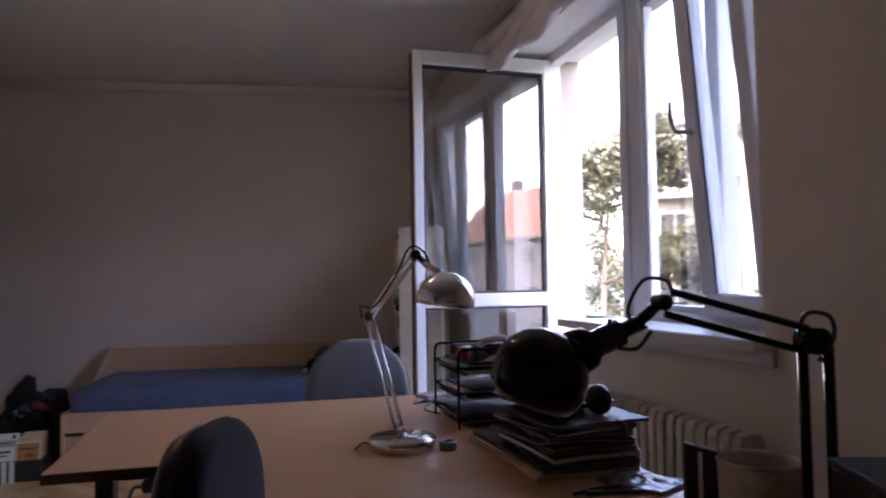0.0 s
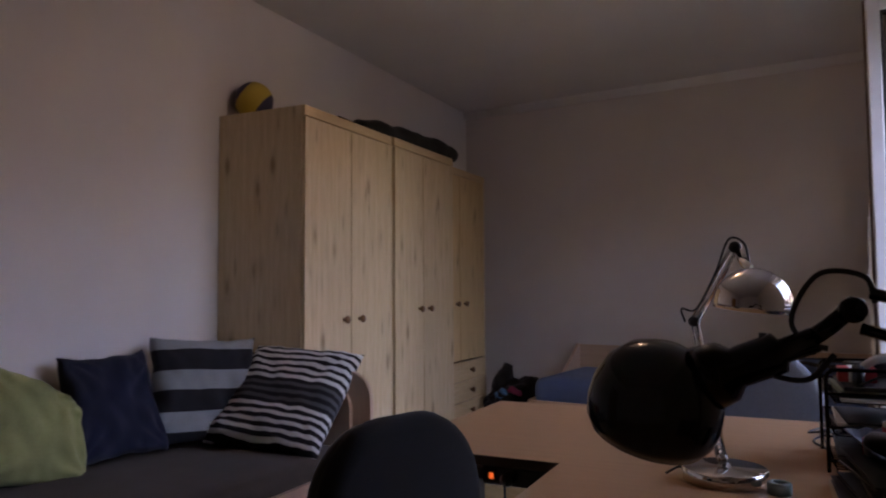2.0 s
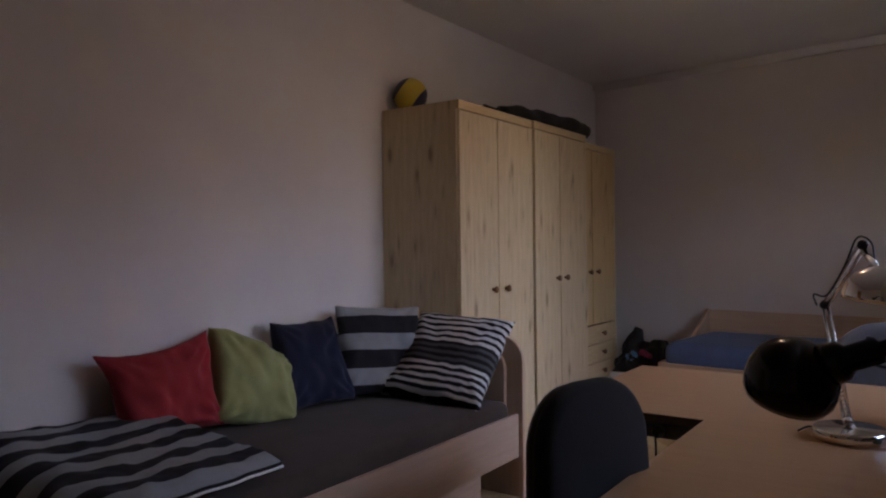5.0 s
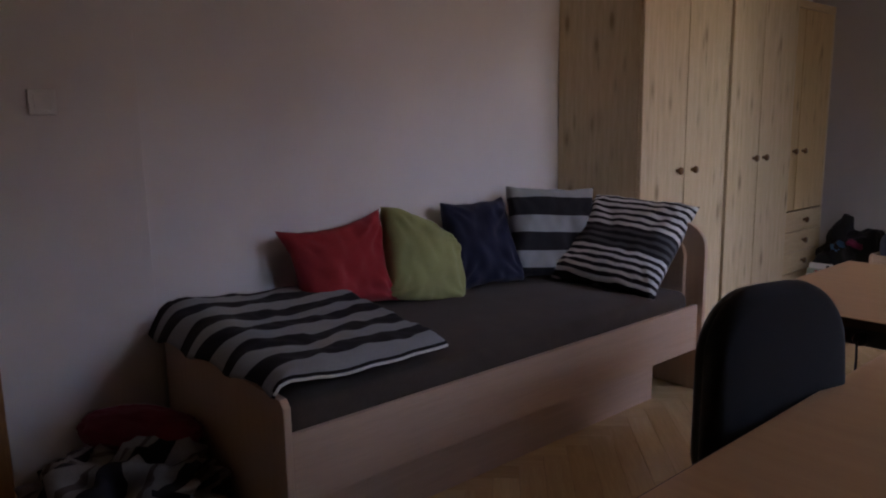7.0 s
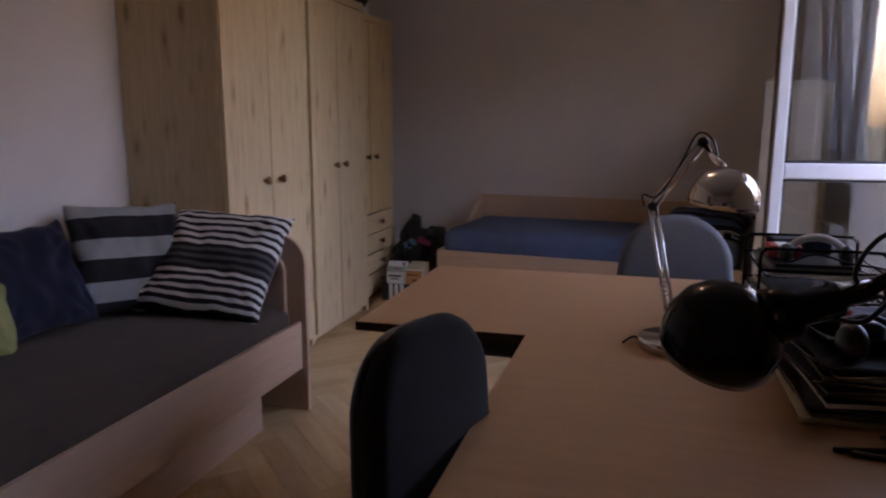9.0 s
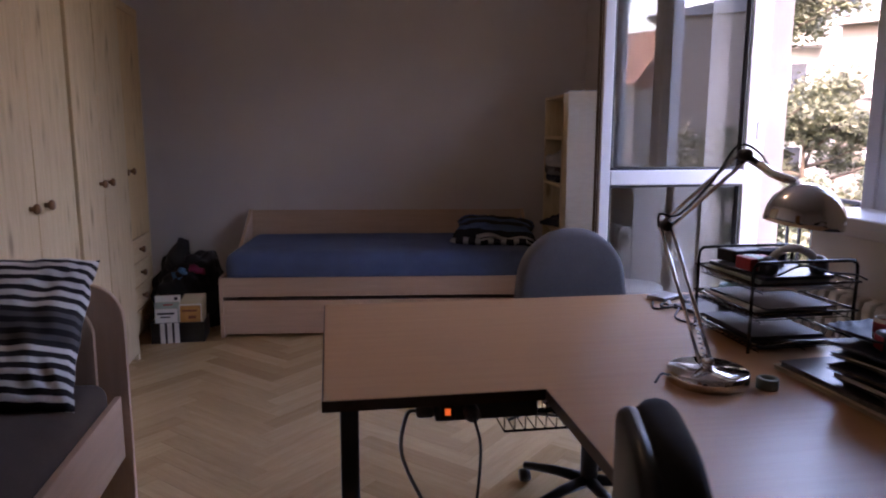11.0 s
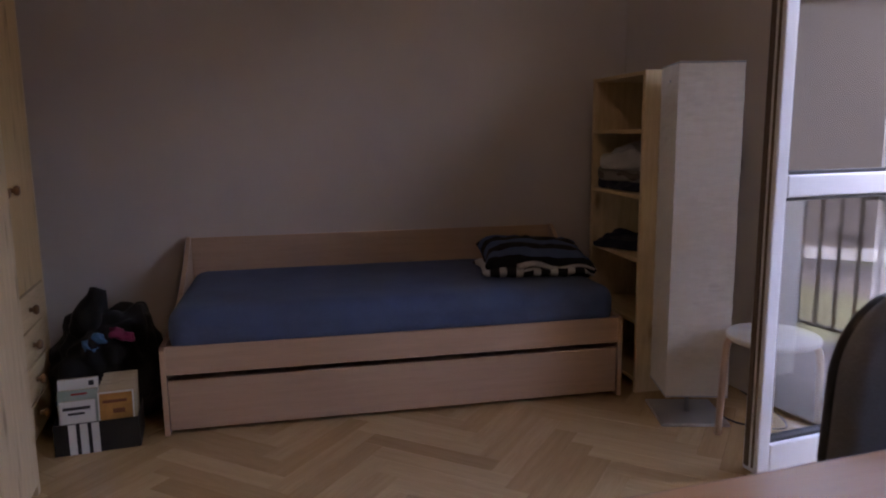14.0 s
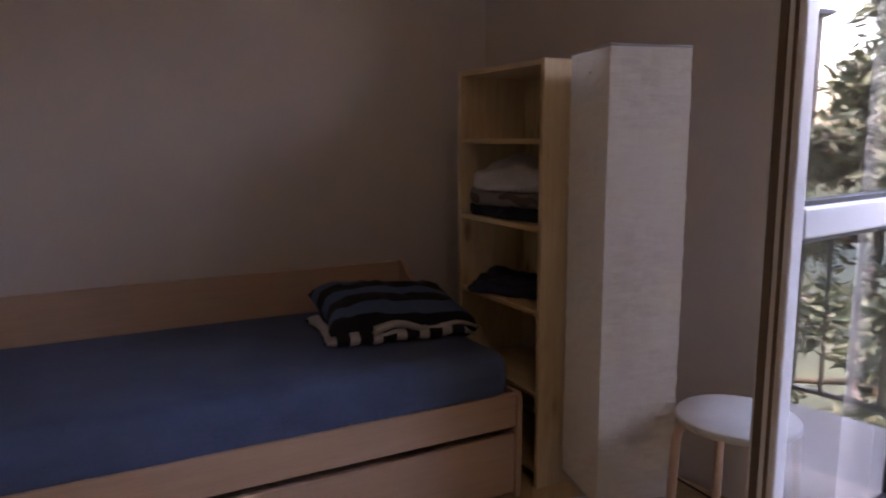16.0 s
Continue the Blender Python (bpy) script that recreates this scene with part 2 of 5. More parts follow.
def add_box(bm, a, b, bevel=0.0, seg=2):
    """A box from corner a to corner b, with rounded edges."""
    lo, hi = [min(p, q) for p, q in zip(a, b)], [max(p, q) for p, q in zip(a, b)]
    vs = [bm.verts.new([(lo, hi)[k][n] for n, k in enumerate(c)]) for c in
          ((0, 0, 0), (1, 0, 0), (1, 1, 0), (0, 1, 0), (0, 0, 1), (1, 0, 1), (1, 1, 1), (0, 1, 1))]
    fs = [bm.faces.new([vs[i] for i in q]) for q in
          ((0, 3, 2, 1), (4, 5, 6, 7), (0, 1, 5, 4), (1, 2, 6, 5), (2, 3, 7, 6), (3, 0, 4, 7))]
    if bevel:
        es = list({e for f in fs for e in f.edges})
        bmesh.ops.bevel(bm, geom=es, offset=bevel, segments=seg, profile=0.5, affect="EDGES")
    return bm


def box(a, b, bevel=0.0, seg=2):
    return add_box(bmesh.new(), a, b, bevel, seg)


def prism(points, axis, lo, hi, bevel=0.0):
    """A slab with an outline of (u, v) points in the plane across axis, from lo to hi along it."""
    bm = bmesh.new()

    def at(u, v, w):
        return {"x": (w, u, v), "y": (u, w, v), "z": (u, v, w)}[axis]
    a = [bm.verts.new(at(u, v, lo)) for u, v in points]
    b = [bm.verts.new(at(u, v, hi)) for u, v in points]
    n = len(points)
    f1, f2 = bm.faces.new(a), bm.faces.new(b[::-1])
    for i in range(n):
        bm.faces.new((a[i], b[i], b[(i + 1) % n], a[(i + 1) % n]))
    if bevel:
        bmesh.ops.bevel(bm, geom=list(f1.edges) + list(f2.edges), offset=bevel, segments=2, profile=0.5, affect="EDGES")
    return bm


def add_tube(bm, pts, r, n=10, closed=False, taper=None):
    """A round bar along a line of points; taper: the radius at the last point."""
    pts = [Vector(p) for p in pts]
    rings = []
    up = None
    for i, p in enumerate(pts):
        if closed:
            d = pts[(i + 1) % len(pts)] - pts[i - 1]
        else:
            d = pts[min(i + 1, len(pts) - 1)] - pts[max(i - 1, 0)]
        d.normalize()
        if up is None:
            up = Vector((0, 0, 1)) if abs(d.z) < 0.9 else Vector((1, 0, 0))
        s = d.cross(up).normalized()
        up = s.cross(d).normalized()
        rr = r if taper is None else r + (taper - r) * i / max(1, len(pts) - 1)
        rings.append([bm.verts.new(p + rr * (math.cos(k * math.tau / n) * s + math.sin(k * math.tau / n) * up)) for k in range(n)])
    m = len(rings)
    for i in range(m if closed else m - 1):
        a, b = rings[i], rings[(i + 1) % m]
        for k in range(n):
            bm.faces.new((a[k], a[(k + 1) % n], b[(k + 1) % n], b[k]))
    if not closed:
        bm.faces.new(rings[0][::-1])
        bm.faces.new(rings[-1])
    return bm


def tube(pts, r, n=10, closed=False, taper=None):
    return add_tube(bmesh.new(), pts, r, n, closed, taper)


def lathe(profile, n=28, centre=(0, 0, 0), axis="z", bm=None):
    """Turns (radius, height) points round an axis."""
    bm = bm or bmesh.new()
    rings = []
    for r, h in profile:
        ring = []
        for k in range(n):
            c, s = r * math.cos(k * math.tau / n), r * math.sin(k * math.tau / n)
            p = {"z": (c, s, h), "x": (h, c, s), "y": (c, h, s)}[axis]
            ring.append(bm.verts.new([p[i] + centre[i] for i in range(3)]))
        rings.append(ring)
    for a, b in zip(rings, rings[1:]):
        for k in range(n):
            bm.faces.new((a[k], a[(k + 1) % n], b[(k + 1) % n], b[k]))
    if profile[0][0] > 1e-6:
        bm.faces.new(rings[0][::-1])
    if profile[-1][0] > 1e-6:
        bm.faces.new(rings[-1])
    bmesh.ops.remove_doubles(bm, verts=bm.verts, dist=1e-6)
    return bm


def curve_pts(ctrl, n=8):
    """A smooth line through the control points."""
    c = [Vector(p) for p in ctrl]
    c = [c[0] * 2 - c[1]] + c + [c[-1] * 2 - c[-2]]
    out = []
    for i in range(1, len(c) - 2):
        for k in range(n):
            u = k / n
            a, b, d, e = c[i - 1], c[i], c[i + 1], c[i + 2]
            out.append(0.5 * (2 * b + (d - a) * u + (2 * a - 5 * b + 4 * d - e) * u * u + (3 * b - a - 3 * d + e) * u ** 3))
    return out + [c[-2]]


def edge_pull(u, v):
    """Creases gather towards the seams."""
    return 2.0 * max(abs(u), abs(v)) ** 3


def cushion(w, h, d, seed=0, n=40, wrinkle=0.017, pinch=0.09, corners=()):
    """A stuffed square cushion, w along x, h along z, d thick along y, with drawn-out corners and creases."""
    bm = bmesh.new()
    sides = []
    for sgn in (-1, 1):
        grid = []
        for j in range(n + 1):
            row = []
            for i in range(n + 1):
                u, v = 2 * i / n - 1, 2 * j / n - 1
                x = w / 2 * u * (1 - pinch * (1 - v * v))
                z = h / 2 * v * (1 - pinch * (1 - u * u))
                t = max(0.0, (1 - u ** 4)) ** 0.5 * max(0.0, (1 - v ** 4)) ** 0.5
                k = noise.noise(Vector((x * 7 + seed, z * 7, sgn * 3))) + 0.6 * noise.noise(Vector((x * 17, z * 11 + seed, sgn)))
                fold = 0.0
                for su, sv, ph in ((-1, -1, 0.3), (1, -1, 1.9), (-1, 1, 3.1), (1, 1, 4.4)):
                    far = math.hypot(u - su, v - sv)
                    a = math.atan2(v - sv, u - su)
                    fold += math.sin(a * 13 + ph + seed) * max(0.0, 1 - far / 1.15) * min(1, far * 2.5)
                y = sgn * (d / 2 * t ** 0.8 + wrinkle * k * t ** 0.5 + 0.45 * wrinkle * fold * t ** 0.5)
                y += sgn * 0.006 * t ** 0.4 * (0.3 - abs(noise.noise(Vector((x * 15 + z * 9, (z - x) * 5 + seed, 11))))) * (1.2 + edge_pull(u, v))
                for su, sv, ox, oz in corners:
                    q = ((1 + su * u) * (1 + sv * v) / 4) ** 2
                    x, z = x + ox * q, z + oz * q
                edge = 1 - t
                x += 0.008 * edge * noise.noise(Vector((z * 14, seed, 1)))
                z += 0.008 * edge * noise.noise(Vector((x * 14, seed, 5)))
                row.append(bm.verts.new((x, y, z)))
            grid.append(row)
        for j in range(n):
            for i in range(n):
                bm.faces.new((grid[j][i], grid[j][i + 1], grid[j + 1][i + 1], grid[j + 1][i]))
        sides.append(grid)
    bmesh.ops.remove_doubles(bm, verts=bm.verts, dist=1e-4)
    return bm


def padded(outline, y0, y1, r, rings=7):
    """An upholstered slab: the (x, z) outline between y0 and y1 with fully rounded sides."""
    bm = bmesh.new()
    cx, cz = sum(p[0] for p in outline) / len(outline), sum(p[1] for p in outline) / len(outline)
    loops = []
    for k in range(rings):
        a = math.pi * k / (rings - 1)
        inset, y = r * (1 - math.sin(a)), (y0 + y1) / 2 - math.cos(a) * (y1 - y0) / 2
        row = []
        for x, z in outline:
            d = math.hypot(x - cx, z - cz)
            f = 1 - inset / d
            row.append(bm.verts.new((cx + (x - cx) * f, y, cz + (z - cz) * f)))
        loops.append(row)
    n = len(outline)
    for a, b in zip(loops, loops[1:]):
        for k in range(n):
            bm.faces.new((a[k], a[(k + 1) % n], b[(k + 1) % n], b[k]))
    for row, sgn in ((loops[0], -1), (loops[-1], 1)):
        mid = [bm.verts.new((cx + (v.co.x - cx) * 0.6, v.co.y + sgn * 0.006, cz + (v.co.z - cz) * 0.6)) for v in row]
        for k in range(n):
            bm.faces.new((row[k], row[(k + 1) % n], mid[(k + 1) % n], mid[k]))
        bm.faces.new(mid)
    return bm


def soft_box(a, b, r=0.04, wob=0.006, seed=0, n=12):
    """A mattress-like block with round edges and a slightly uneven skin."""
    bm = bmesh.new()
    lo, hi = Vector(a), Vector(b)
    ticks = []
    for k in range(3):
        inner = [lo[k] + r + (hi[k] - lo[k] - 2 * r) * q / n for q in range(n + 1)]
        ticks.append([lo[k], lo[k] + 0.2 * r, lo[k] + 0.55 * r] + inner + [hi[k] - 0.55 * r, hi[k] - 0.2 * r, hi[k]])
    for k in range(3):
        u, v = (k + 1) % 3, (k + 2) % 3
        for end in (lo[k], hi[k]):
            grid = []
            for p in ticks[u]:
                row = []
                for q in ticks[v]:
                    c = Vector((0, 0, 0))
                    c[k], c[u], c[v] = end, p, q
                    row.append(bm.verts.new(c))
                grid.append(row)
            for i in range(len(grid) - 1):
                for j in range(len(grid[0]) - 1):
                    bm.faces.new((grid[i][j], grid[i + 1][j], grid[i + 1][j + 1], grid[i][j + 1]))
    bmesh.ops.remove_doubles(bm, verts=bm.verts, dist=1e-5)
    for p in bm.verts:
        q = Vector([min(max(p.co[i], lo[i] + r), hi[i] - r) for i in range(3)])
        d = p.co - q
        if d.length > 1e-6:
            p.co = q + d.normalized() * r
        p.co += Vector((0.4, 0.4, 1)) * wob * noise.noise(Vector((p.co.x * 4 + seed, p.co.y * 4, p.co.z * 3)))
    return bm


# ---- the room: floor, walls, ceiling ----
XL, XR, YN, CEIL = -2.085, 1.50, -1.7, 2.75
FAR_L, FAR_R = 6.06, 5.70          # where the far wall meets the side walls
XO = 1.95                           # outer face of the window wall
SLOPE = (FAR_R - FAR_L) / (XR - XL)


def far_y(x):
    return FAR_L + SLOPE * (x - XL)


floor = structure("floor", box((XL - 0.3, YN - 0.3, -0.25), (XO, 6.5, -0.014)), "floorbase", "light oak herringbone parquet floor with dark joints")
structure("ceiling", box((XL - 0.3, YN - 0.3, CEIL), (XO, 6.5, CEIL + 0.25)), "ceiling", "plain off-white plaster ceiling")
structure("wall_west", box((XL - 0.3, YN - 0.3, 0), (XL, 6.5, CEIL)), "wall", "plain pale lilac-white painted wall")
structure("wall_south", box((XL, YN - 0.3, 0), (XO, YN, CEIL)), "wall", "plain pale painted wall")
structure("wall_north", prism([(XL, FAR_L), (XO, far_y(XO)), (XO, 6.5), (XL, 6.5)], "z", 0, CEIL), "wall_tan", "plain taupe painted wall behind the bed")
# window wall: pier beyond the door, pier before the window, lintel, parapet
NICHE0, NICHE1, HEAD, DOOR0 = 1.86, 3.97, 2.50, 3.08
CORNER_X = 1.462                    # the pier leans in a little towards the far corner
structure("wall_east", prism([(XR, NICHE1), (XO, NICHE1), (XO, far_y(XO) - 0.002), (CORNER_X, far_y(CORNER_X) - 0.002)], "z", 0, CEIL), "wall_tan", "plain taupe painted wall beside the balcony door")
structure("wall_east_near", box((XR, YN, 0), (XO, NICHE0, CEIL)), "cream", "plain cream painted wall beside the window")
structure("wall_lintel", box((XR, NICHE0, HEAD), (XO, NICHE1, CEIL)), "ceiling", "white plastered lintel over the window")
structure("wall_parapet", box((XR, NICHE0, 0), (XO, DOOR0, 0.95)), "cream", "cream painted parapet under the window")
M["reveal"] = plain("beige_outer_reveal", (0.30, 0.26, 0.22), 0.95, var=0.12, scale=4, grain=60, bstr=0.3)
structure("reveal_trim", box((1.787, NICHE1 - 0.006, 0.02), (XO - 0.002, NICHE1 - 0.001, HEAD - 0.001)), "reveal", "beige rendered outer reveal of the balcony door")
structure("threshold", box((XR, DOOR0, -0.01), (XO, NICHE1, 0.02), 0.004), "reveal", "beige balcony door threshold")

# cove along the far wall and the west wall
cove = prism([(0, 0), (0, -0.055), (0.012, -0.06), (0.03, -0.045), (0.05, -0.02), (0.058, -0.008), (0.06, 0)], "x", 0, 3.56)
cove_ob = structure("trim", cove, "ceiling", "narrow white plaster cove under the ceiling", True)
cove_ob.matrix_basis = Matrix.Translation((XL, FAR_L, CEIL - 0.002)) @ Euler((0, 0, math.atan(SLOPE))).to_matrix().to_4x4() @ Matrix.Diagonal((1, -1, 1, 1))
# shallow pilaster with the light switch, and the casing of the room door
structure("wall_pilaster", box((XL, 0.19, 0), (XL + 0.03, 0.70, CEIL), 0.004), "wall", "shallow pale painted wall strip")
structure("door_casing", box((XL, 0.10, 0), (XL + 0.05, 0.19, 2.08), 0.006), "doorwood", "orange-brown wooden door casing")
structure("door_1", box((XL, -0.72, 0.01), (XL + 0.03, 0.10, 2.03), 0.004), "doorwood", "closed orange-brown wooden room door")
bm = box((XL, YN, 0), (XL + 0.014, -0.73, 0.07), 0.004)
add_box(bm, (XL, 0.70, 0), (XL + 0.014, 6.04, 0.07), 0.004)
structure("baseboard", bm, "beech_y", "narrow wooden baseboard")

# ---- window and balcony door ----
FX = 1.71                           # inner face of the frames
bm = bmesh.new()
for a, b in (((NICHE0, 0.97), (NICHE0 + 0.09, HEAD)), ((2.88, 0.97), (2.97, HEAD)), ((2.32, 1.03), (2.39, HEAD - 0.07)),
             ((NICHE0 + 0.09, 0.97), (2.88, 1.03)), ((NICHE0 + 0.09, HEAD - 0.07), (2.88, HEAD))):
    add_box(bm, (FX, *a), (FX + 0.075, *b), 0.006)
window = structure("window_1", bm, "pvc", "white plastic window with a fixed light and a tilted sash")
wf = bmesh.new()
for a, b in (((2.39, 1.03), (2.88, 1.055)), ((2.39, HEAD - 0.095), (2.88, HEAD - 0.07)), ((2.39, 1.055), (2.415, HEAD - 0.095)), ((2.855, 1.055), (2.88, HEAD - 0.095))):
    add_box(wf, (FX + 0.012, *a), (FX + 0.055, *b), 0.004)
part("glazing_bead", wf, "pvc", window)
pane = part("pane", box((FX + 0.03, 2.41, 1.05), (FX + 0.036, 2.86, HEAD - 0.09)), "glass", window, "clear window pane")
pane.visible_shadow = False
# tilted sash, hinged at its foot
TILT = 4.8
sash_pose = Matrix.Translation((FX + 0.004, 0, 1.035)) @ Euler((0, radians(-TILT), 0)).to_matrix().to_4x4()
S0, S1, SH = NICHE0 + 0.13, 2.375, 1.36
sb = bmesh.new()
for a, b in (((S0, 0), (S1, 0.075)), ((S0, SH - 0.075), (S1, SH)), ((S0, 0.075), (S0 + 0.075, SH - 0.075)), ((S1 - 0.075, 0.075), (S1, SH - 0.075))):
    add_box(sb, (-0.062, *a), (0.012, *b), 0.007)
sash = part("sash", sb, "pvc", window, "white plastic sash tilted inwards")
sash.matrix_basis = sash_pose
pane = part("pane", box((-0.03, S0 + 0.07, 0.07), (-0.024, S1 - 0.07, SH - 0.07)), "glass", sash, "clear pane of the tilted sash")
pane.visible_shadow = False
part("gasket", tube([(-0.05, S0 + 0.078, 0.078), (-0.05, S1 - 0.078, 0.078), (-0.05, S1 - 0.078, SH - 0.078), (-0.05, S0 + 0.078, SH - 0.078)], 0.004, 6, True), "gasket", sash)
hb = lathe([(0.0, 0.0), (0.016, 0.0), (0.016, -0.01), (0.009, -0.014), (0.009, -0.045), (0, -0.047)], 16, (-0.062, S1 - 0.038, 0.69), "x")
add_tube(hb, curve_pts([(-0.103, S1 - 0.038, 0.69), (-0.107, S1 - 0.005, 0.705), (-0.108, S1 + 0.012, 0.755), (-0.106, S1 + 0.012, 0.815)], 6), 0.0085, 10)
part("handle", hb, "steel", sash, "grey metal window handle turned upwards", True)

bm = bmesh.new()
for a, b in (((3.01, 0.02), (3.08, HEAD)), ((3.89, 0.02), (NICHE1, HEAD)), ((3.08, HEAD - 0.06), (3.89, HEAD))):
    add_box(bm, (FX, *a), (FX + 0.075, *b), 0.006)
add_box(bm, (FX + 0.01, 2.97, 0.952), (FX + 0.065, 3.01, HEAD), 0.004)
door_frame = structure("door_frame", bm, "pvc", "white plastic balcony door frame")
# the leaf, swung open square to the wall
leaf = thing("balcony_door", pose(FX - 0.004, 3.915, 0.05, 0, 0, 182.6), "open white plastic balcony door leaf with two panes", "door")
LW, LH, LT, ST = 0.846, 2.41, 0.068, 0.056
bm = bmesh.new()
for a, b in (((0, 0), (ST, LH)), ((LW - ST, 0), (LW, LH)), ((ST, LH - 0.08), (LW - ST, LH)), ((ST, 0), (LW - ST, 0.105)), ((ST, 0.975), (LW - ST, 1.05))):
    add_box(bm, (a[0], 0, a[1]), (b[0], LT, b[1]), 0.007)
part("leaf_frame", bm, "pvc", leaf)
bm = bmesh.new()
for z0, z1 in ((0.105, 0.975), (1.05, LH - 0.08)):
    for p, q in (((ST, z0), (LW - ST, z0 + 0.012)), ((ST, z1 - 0.012), (LW - ST, z1)), ((ST, z0 + 0.012), (ST + 0.012, z1 - 0.012)), ((LW - ST - 0.012, z0 + 0.012), (LW - ST, z1 - 0.012))):
        add_box(bm, (p[0], 0.014, p[1]), (q[0], 0.054, q[1]))
part("gasket", bm, "gasket", leaf, "dark rubber glazing seal")
for z0, z1 in ((0.11, 0.97), (1.055, LH - 0.085)):
    p = part("pane", box((ST + 0.005, 0.030, z0), (LW - ST - 0.005, 0.036, z1)), "glass", leaf, "clear glass pane with reflections")
    p.visible_shadow = False
bm = box((LW, 0.012, 0.02), (LW + 0.006, 0.030, LH - 0.02))
add_box(bm, (LW, 0.044, 0.02), (LW + 0.004, 0.052, LH - 0.02))
part("edge_seal", bm, "brownseal", leaf, "aged brown seal and lock strip on the free edge")
for z in (0.25, 1.2, 2.1):
    part("hinge", tube([(-0.006, LT + 0.006, z), (-0.006, LT + 0.006, z + 0.09)], 0.009, 12), "pvc", leaf, "", True)

sill = structure("window_sill", prism([(XR - 0.09, 0.95), (FX - 0.001, 0.95), (FX - 0.001, 0.985), (XR - 0.085, 0.985), (XR - 0.09, 0.98)], "y", NICHE0, DOOR0 - 0.002), "pvc", "white window sill with a rounded edge")
bm = box((XR - 0.09, NICHE0 - 0.06, 0.95), (XR - 0.002, NICHE0, 0.985), 0.004)
add_box(bm, (XR - 0.09, DOOR0 - 0.002, 0.95), (XR - 0.002, DOOR0 + 0.10, 0.985), 0.004)
part("sill_end", bm, "pvc", sill)
part("sill_apron", box((XR - 0.012, NICHE0 - 0.05, 0.90), (XR - 0.001, DOOR0 - 0.004, 0.949), 0.003), "wall", sill)

# curtain bunched up under the ceiling on its rail
rail = thing("curtain_rail", pose(1.40, 0, 2.70), "white ceiling curtain rail above the window", "curtain rail")
part("track", box((-0.02, 1.2, 0.0), (0.02, 4.05, 0.048), 0.004), "pvc", rail)
bm = bmesh.new()
rows = []
NU, NV = 90, 34
for j in range(NV + 1):
    v = 1.7 * j / NV
    row = []
    for i in range(NU + 1):
        u = i / NU
        y = 4.2 - 2.5 * u
        drop = 0.13 + 0.26 * math.sin(math.pi * min(1, (0.8 * u + 0.12) ** 0.8)) * (1 - 0.2 * u)
        down = v if v < 1 else 2 - v
        bow = math.sin(min(v, 1) * math.pi * 0.5)
        fold = 0.022 * math.sin(30 * (0.5 * down + 0.9 * u + 0.3 * u * u)) * bow + 0.02 * noise.noise(Vector((u * 6, v * 3, 2)))
        x = 1.43 - 0.12 * bow * (1 if v < 1 else 1 - (v - 1) * 1.6) + fold + (0.02 if v > 1 else 0)
        row.append(bm.verts.new((x, y + 0.05 * math.sin(v * 3 + u * 4), 2.70 - drop * down ** 1.15 + 0.010 * math.sin(30 * u + 5 * v) * bow)))
    rows.append(row)
for j in range(NV):
    for i in range(NU):
        bm.faces.new((rows[j][i], rows[j][i + 1], rows[j + 1][i + 1], rows[j + 1][i]))
cur = link("curtain", bm, "curtain", None, "", True)
tagged(cur, "pale grey curtain gathered up under the ceiling", "curtain")
sol = cur.modifiers.new("cloth", "SOLIDIFY")
sol.thickness = 0.003

# ---- radiator under the window ----
radiator = thing("radiator", pose(1.415, 1.82, 0.0), "cream enamelled ribbed radiator under the window", "radiator")
prof = [(-0.035, 0.12), (-0.045, 0.14), (-0.045, 0.68), (-0.035, 0.705), (0, 0.715), (0.035, 0.705), (0.045, 0.68), (0.045, 0.14), (0.035, 0.12), (0, 0.115)]
for k in range(23):
    part("section", prism(prof, "y", k * 0.058, k * 0.058 + 0.044, 0.008), "radiator", radiator)
part("pipe", tube([(0, -0.03, 0.17), (0, 1.36, 0.17)], 0.018), "radiator", radiator, "", True)
part("pipe", tube([(0, -0.03, 0.65), (0, 1.36, 0.65)], 0.018), "radiator", radiator, "", True)
for y in (0.1, 1.2):
    part("bracket", tube([(0, y, 0.17), (0, y, 0.0)], 0.012), "radiator", radiator, "", True)

# ---- small lit lamp in the middle of the ceiling ----
cl0 = thing("ceiling_lamp", pose(-0.28, 2.8, CEIL), "small lit ceiling lamp with a warm bulb", "ceiling lamp")
m, t, b = node_mat("warm_lit_bulb")
b.inputs["Emission Color"].default_value = (1.0, 0.73, 0.44, 1)
b.inputs["Emission Strength"].default_value = 2.7
M["bulb"] = m
part("rose", lathe([(0, 0), (0.06, 0), (0.06, -0.02), (0.02, -0.035), (0, -0.035)], 24), "pvc", cl0, "", True)
part("cord", tube([(0, 0, -0.03), (0, 0, -0.06)], 0.004, 8), "pvc", cl0, "", True)
part("bulb", lathe([(0, -0.06), (0.016, -0.06), (0.018, -0.09), (0.032, -0.12), (0.034, -0.145), (0.022, -0.17), (0, -0.175)], 20), "bulb", cl0, "warm glowing bulb", True)

# ---- light switch ----
sw = thing("light_switch", pose(XL + 0.031, 0.398, 1.358), "white plastic light switch on the wall", "switch")
part("plate", box((0, -0.041, -0.041), (0.009, 0.041, 0.041), 0.004), "switch", sw)
part("rocker", box((0.009, -0.026, -0.026), (0.013, 0.026, 0.026), 0.003), "switch", sw)


# ---- wardrobes ----
def knob_bm():
    return lathe([(0, 0.0), (0.010, 0.0), (0.009, 0.012), (0.018, 0.018), (0.021, 0.026), (0.016, 0.034), (0, 0.036)], 16, (0, 0, 0), "x")


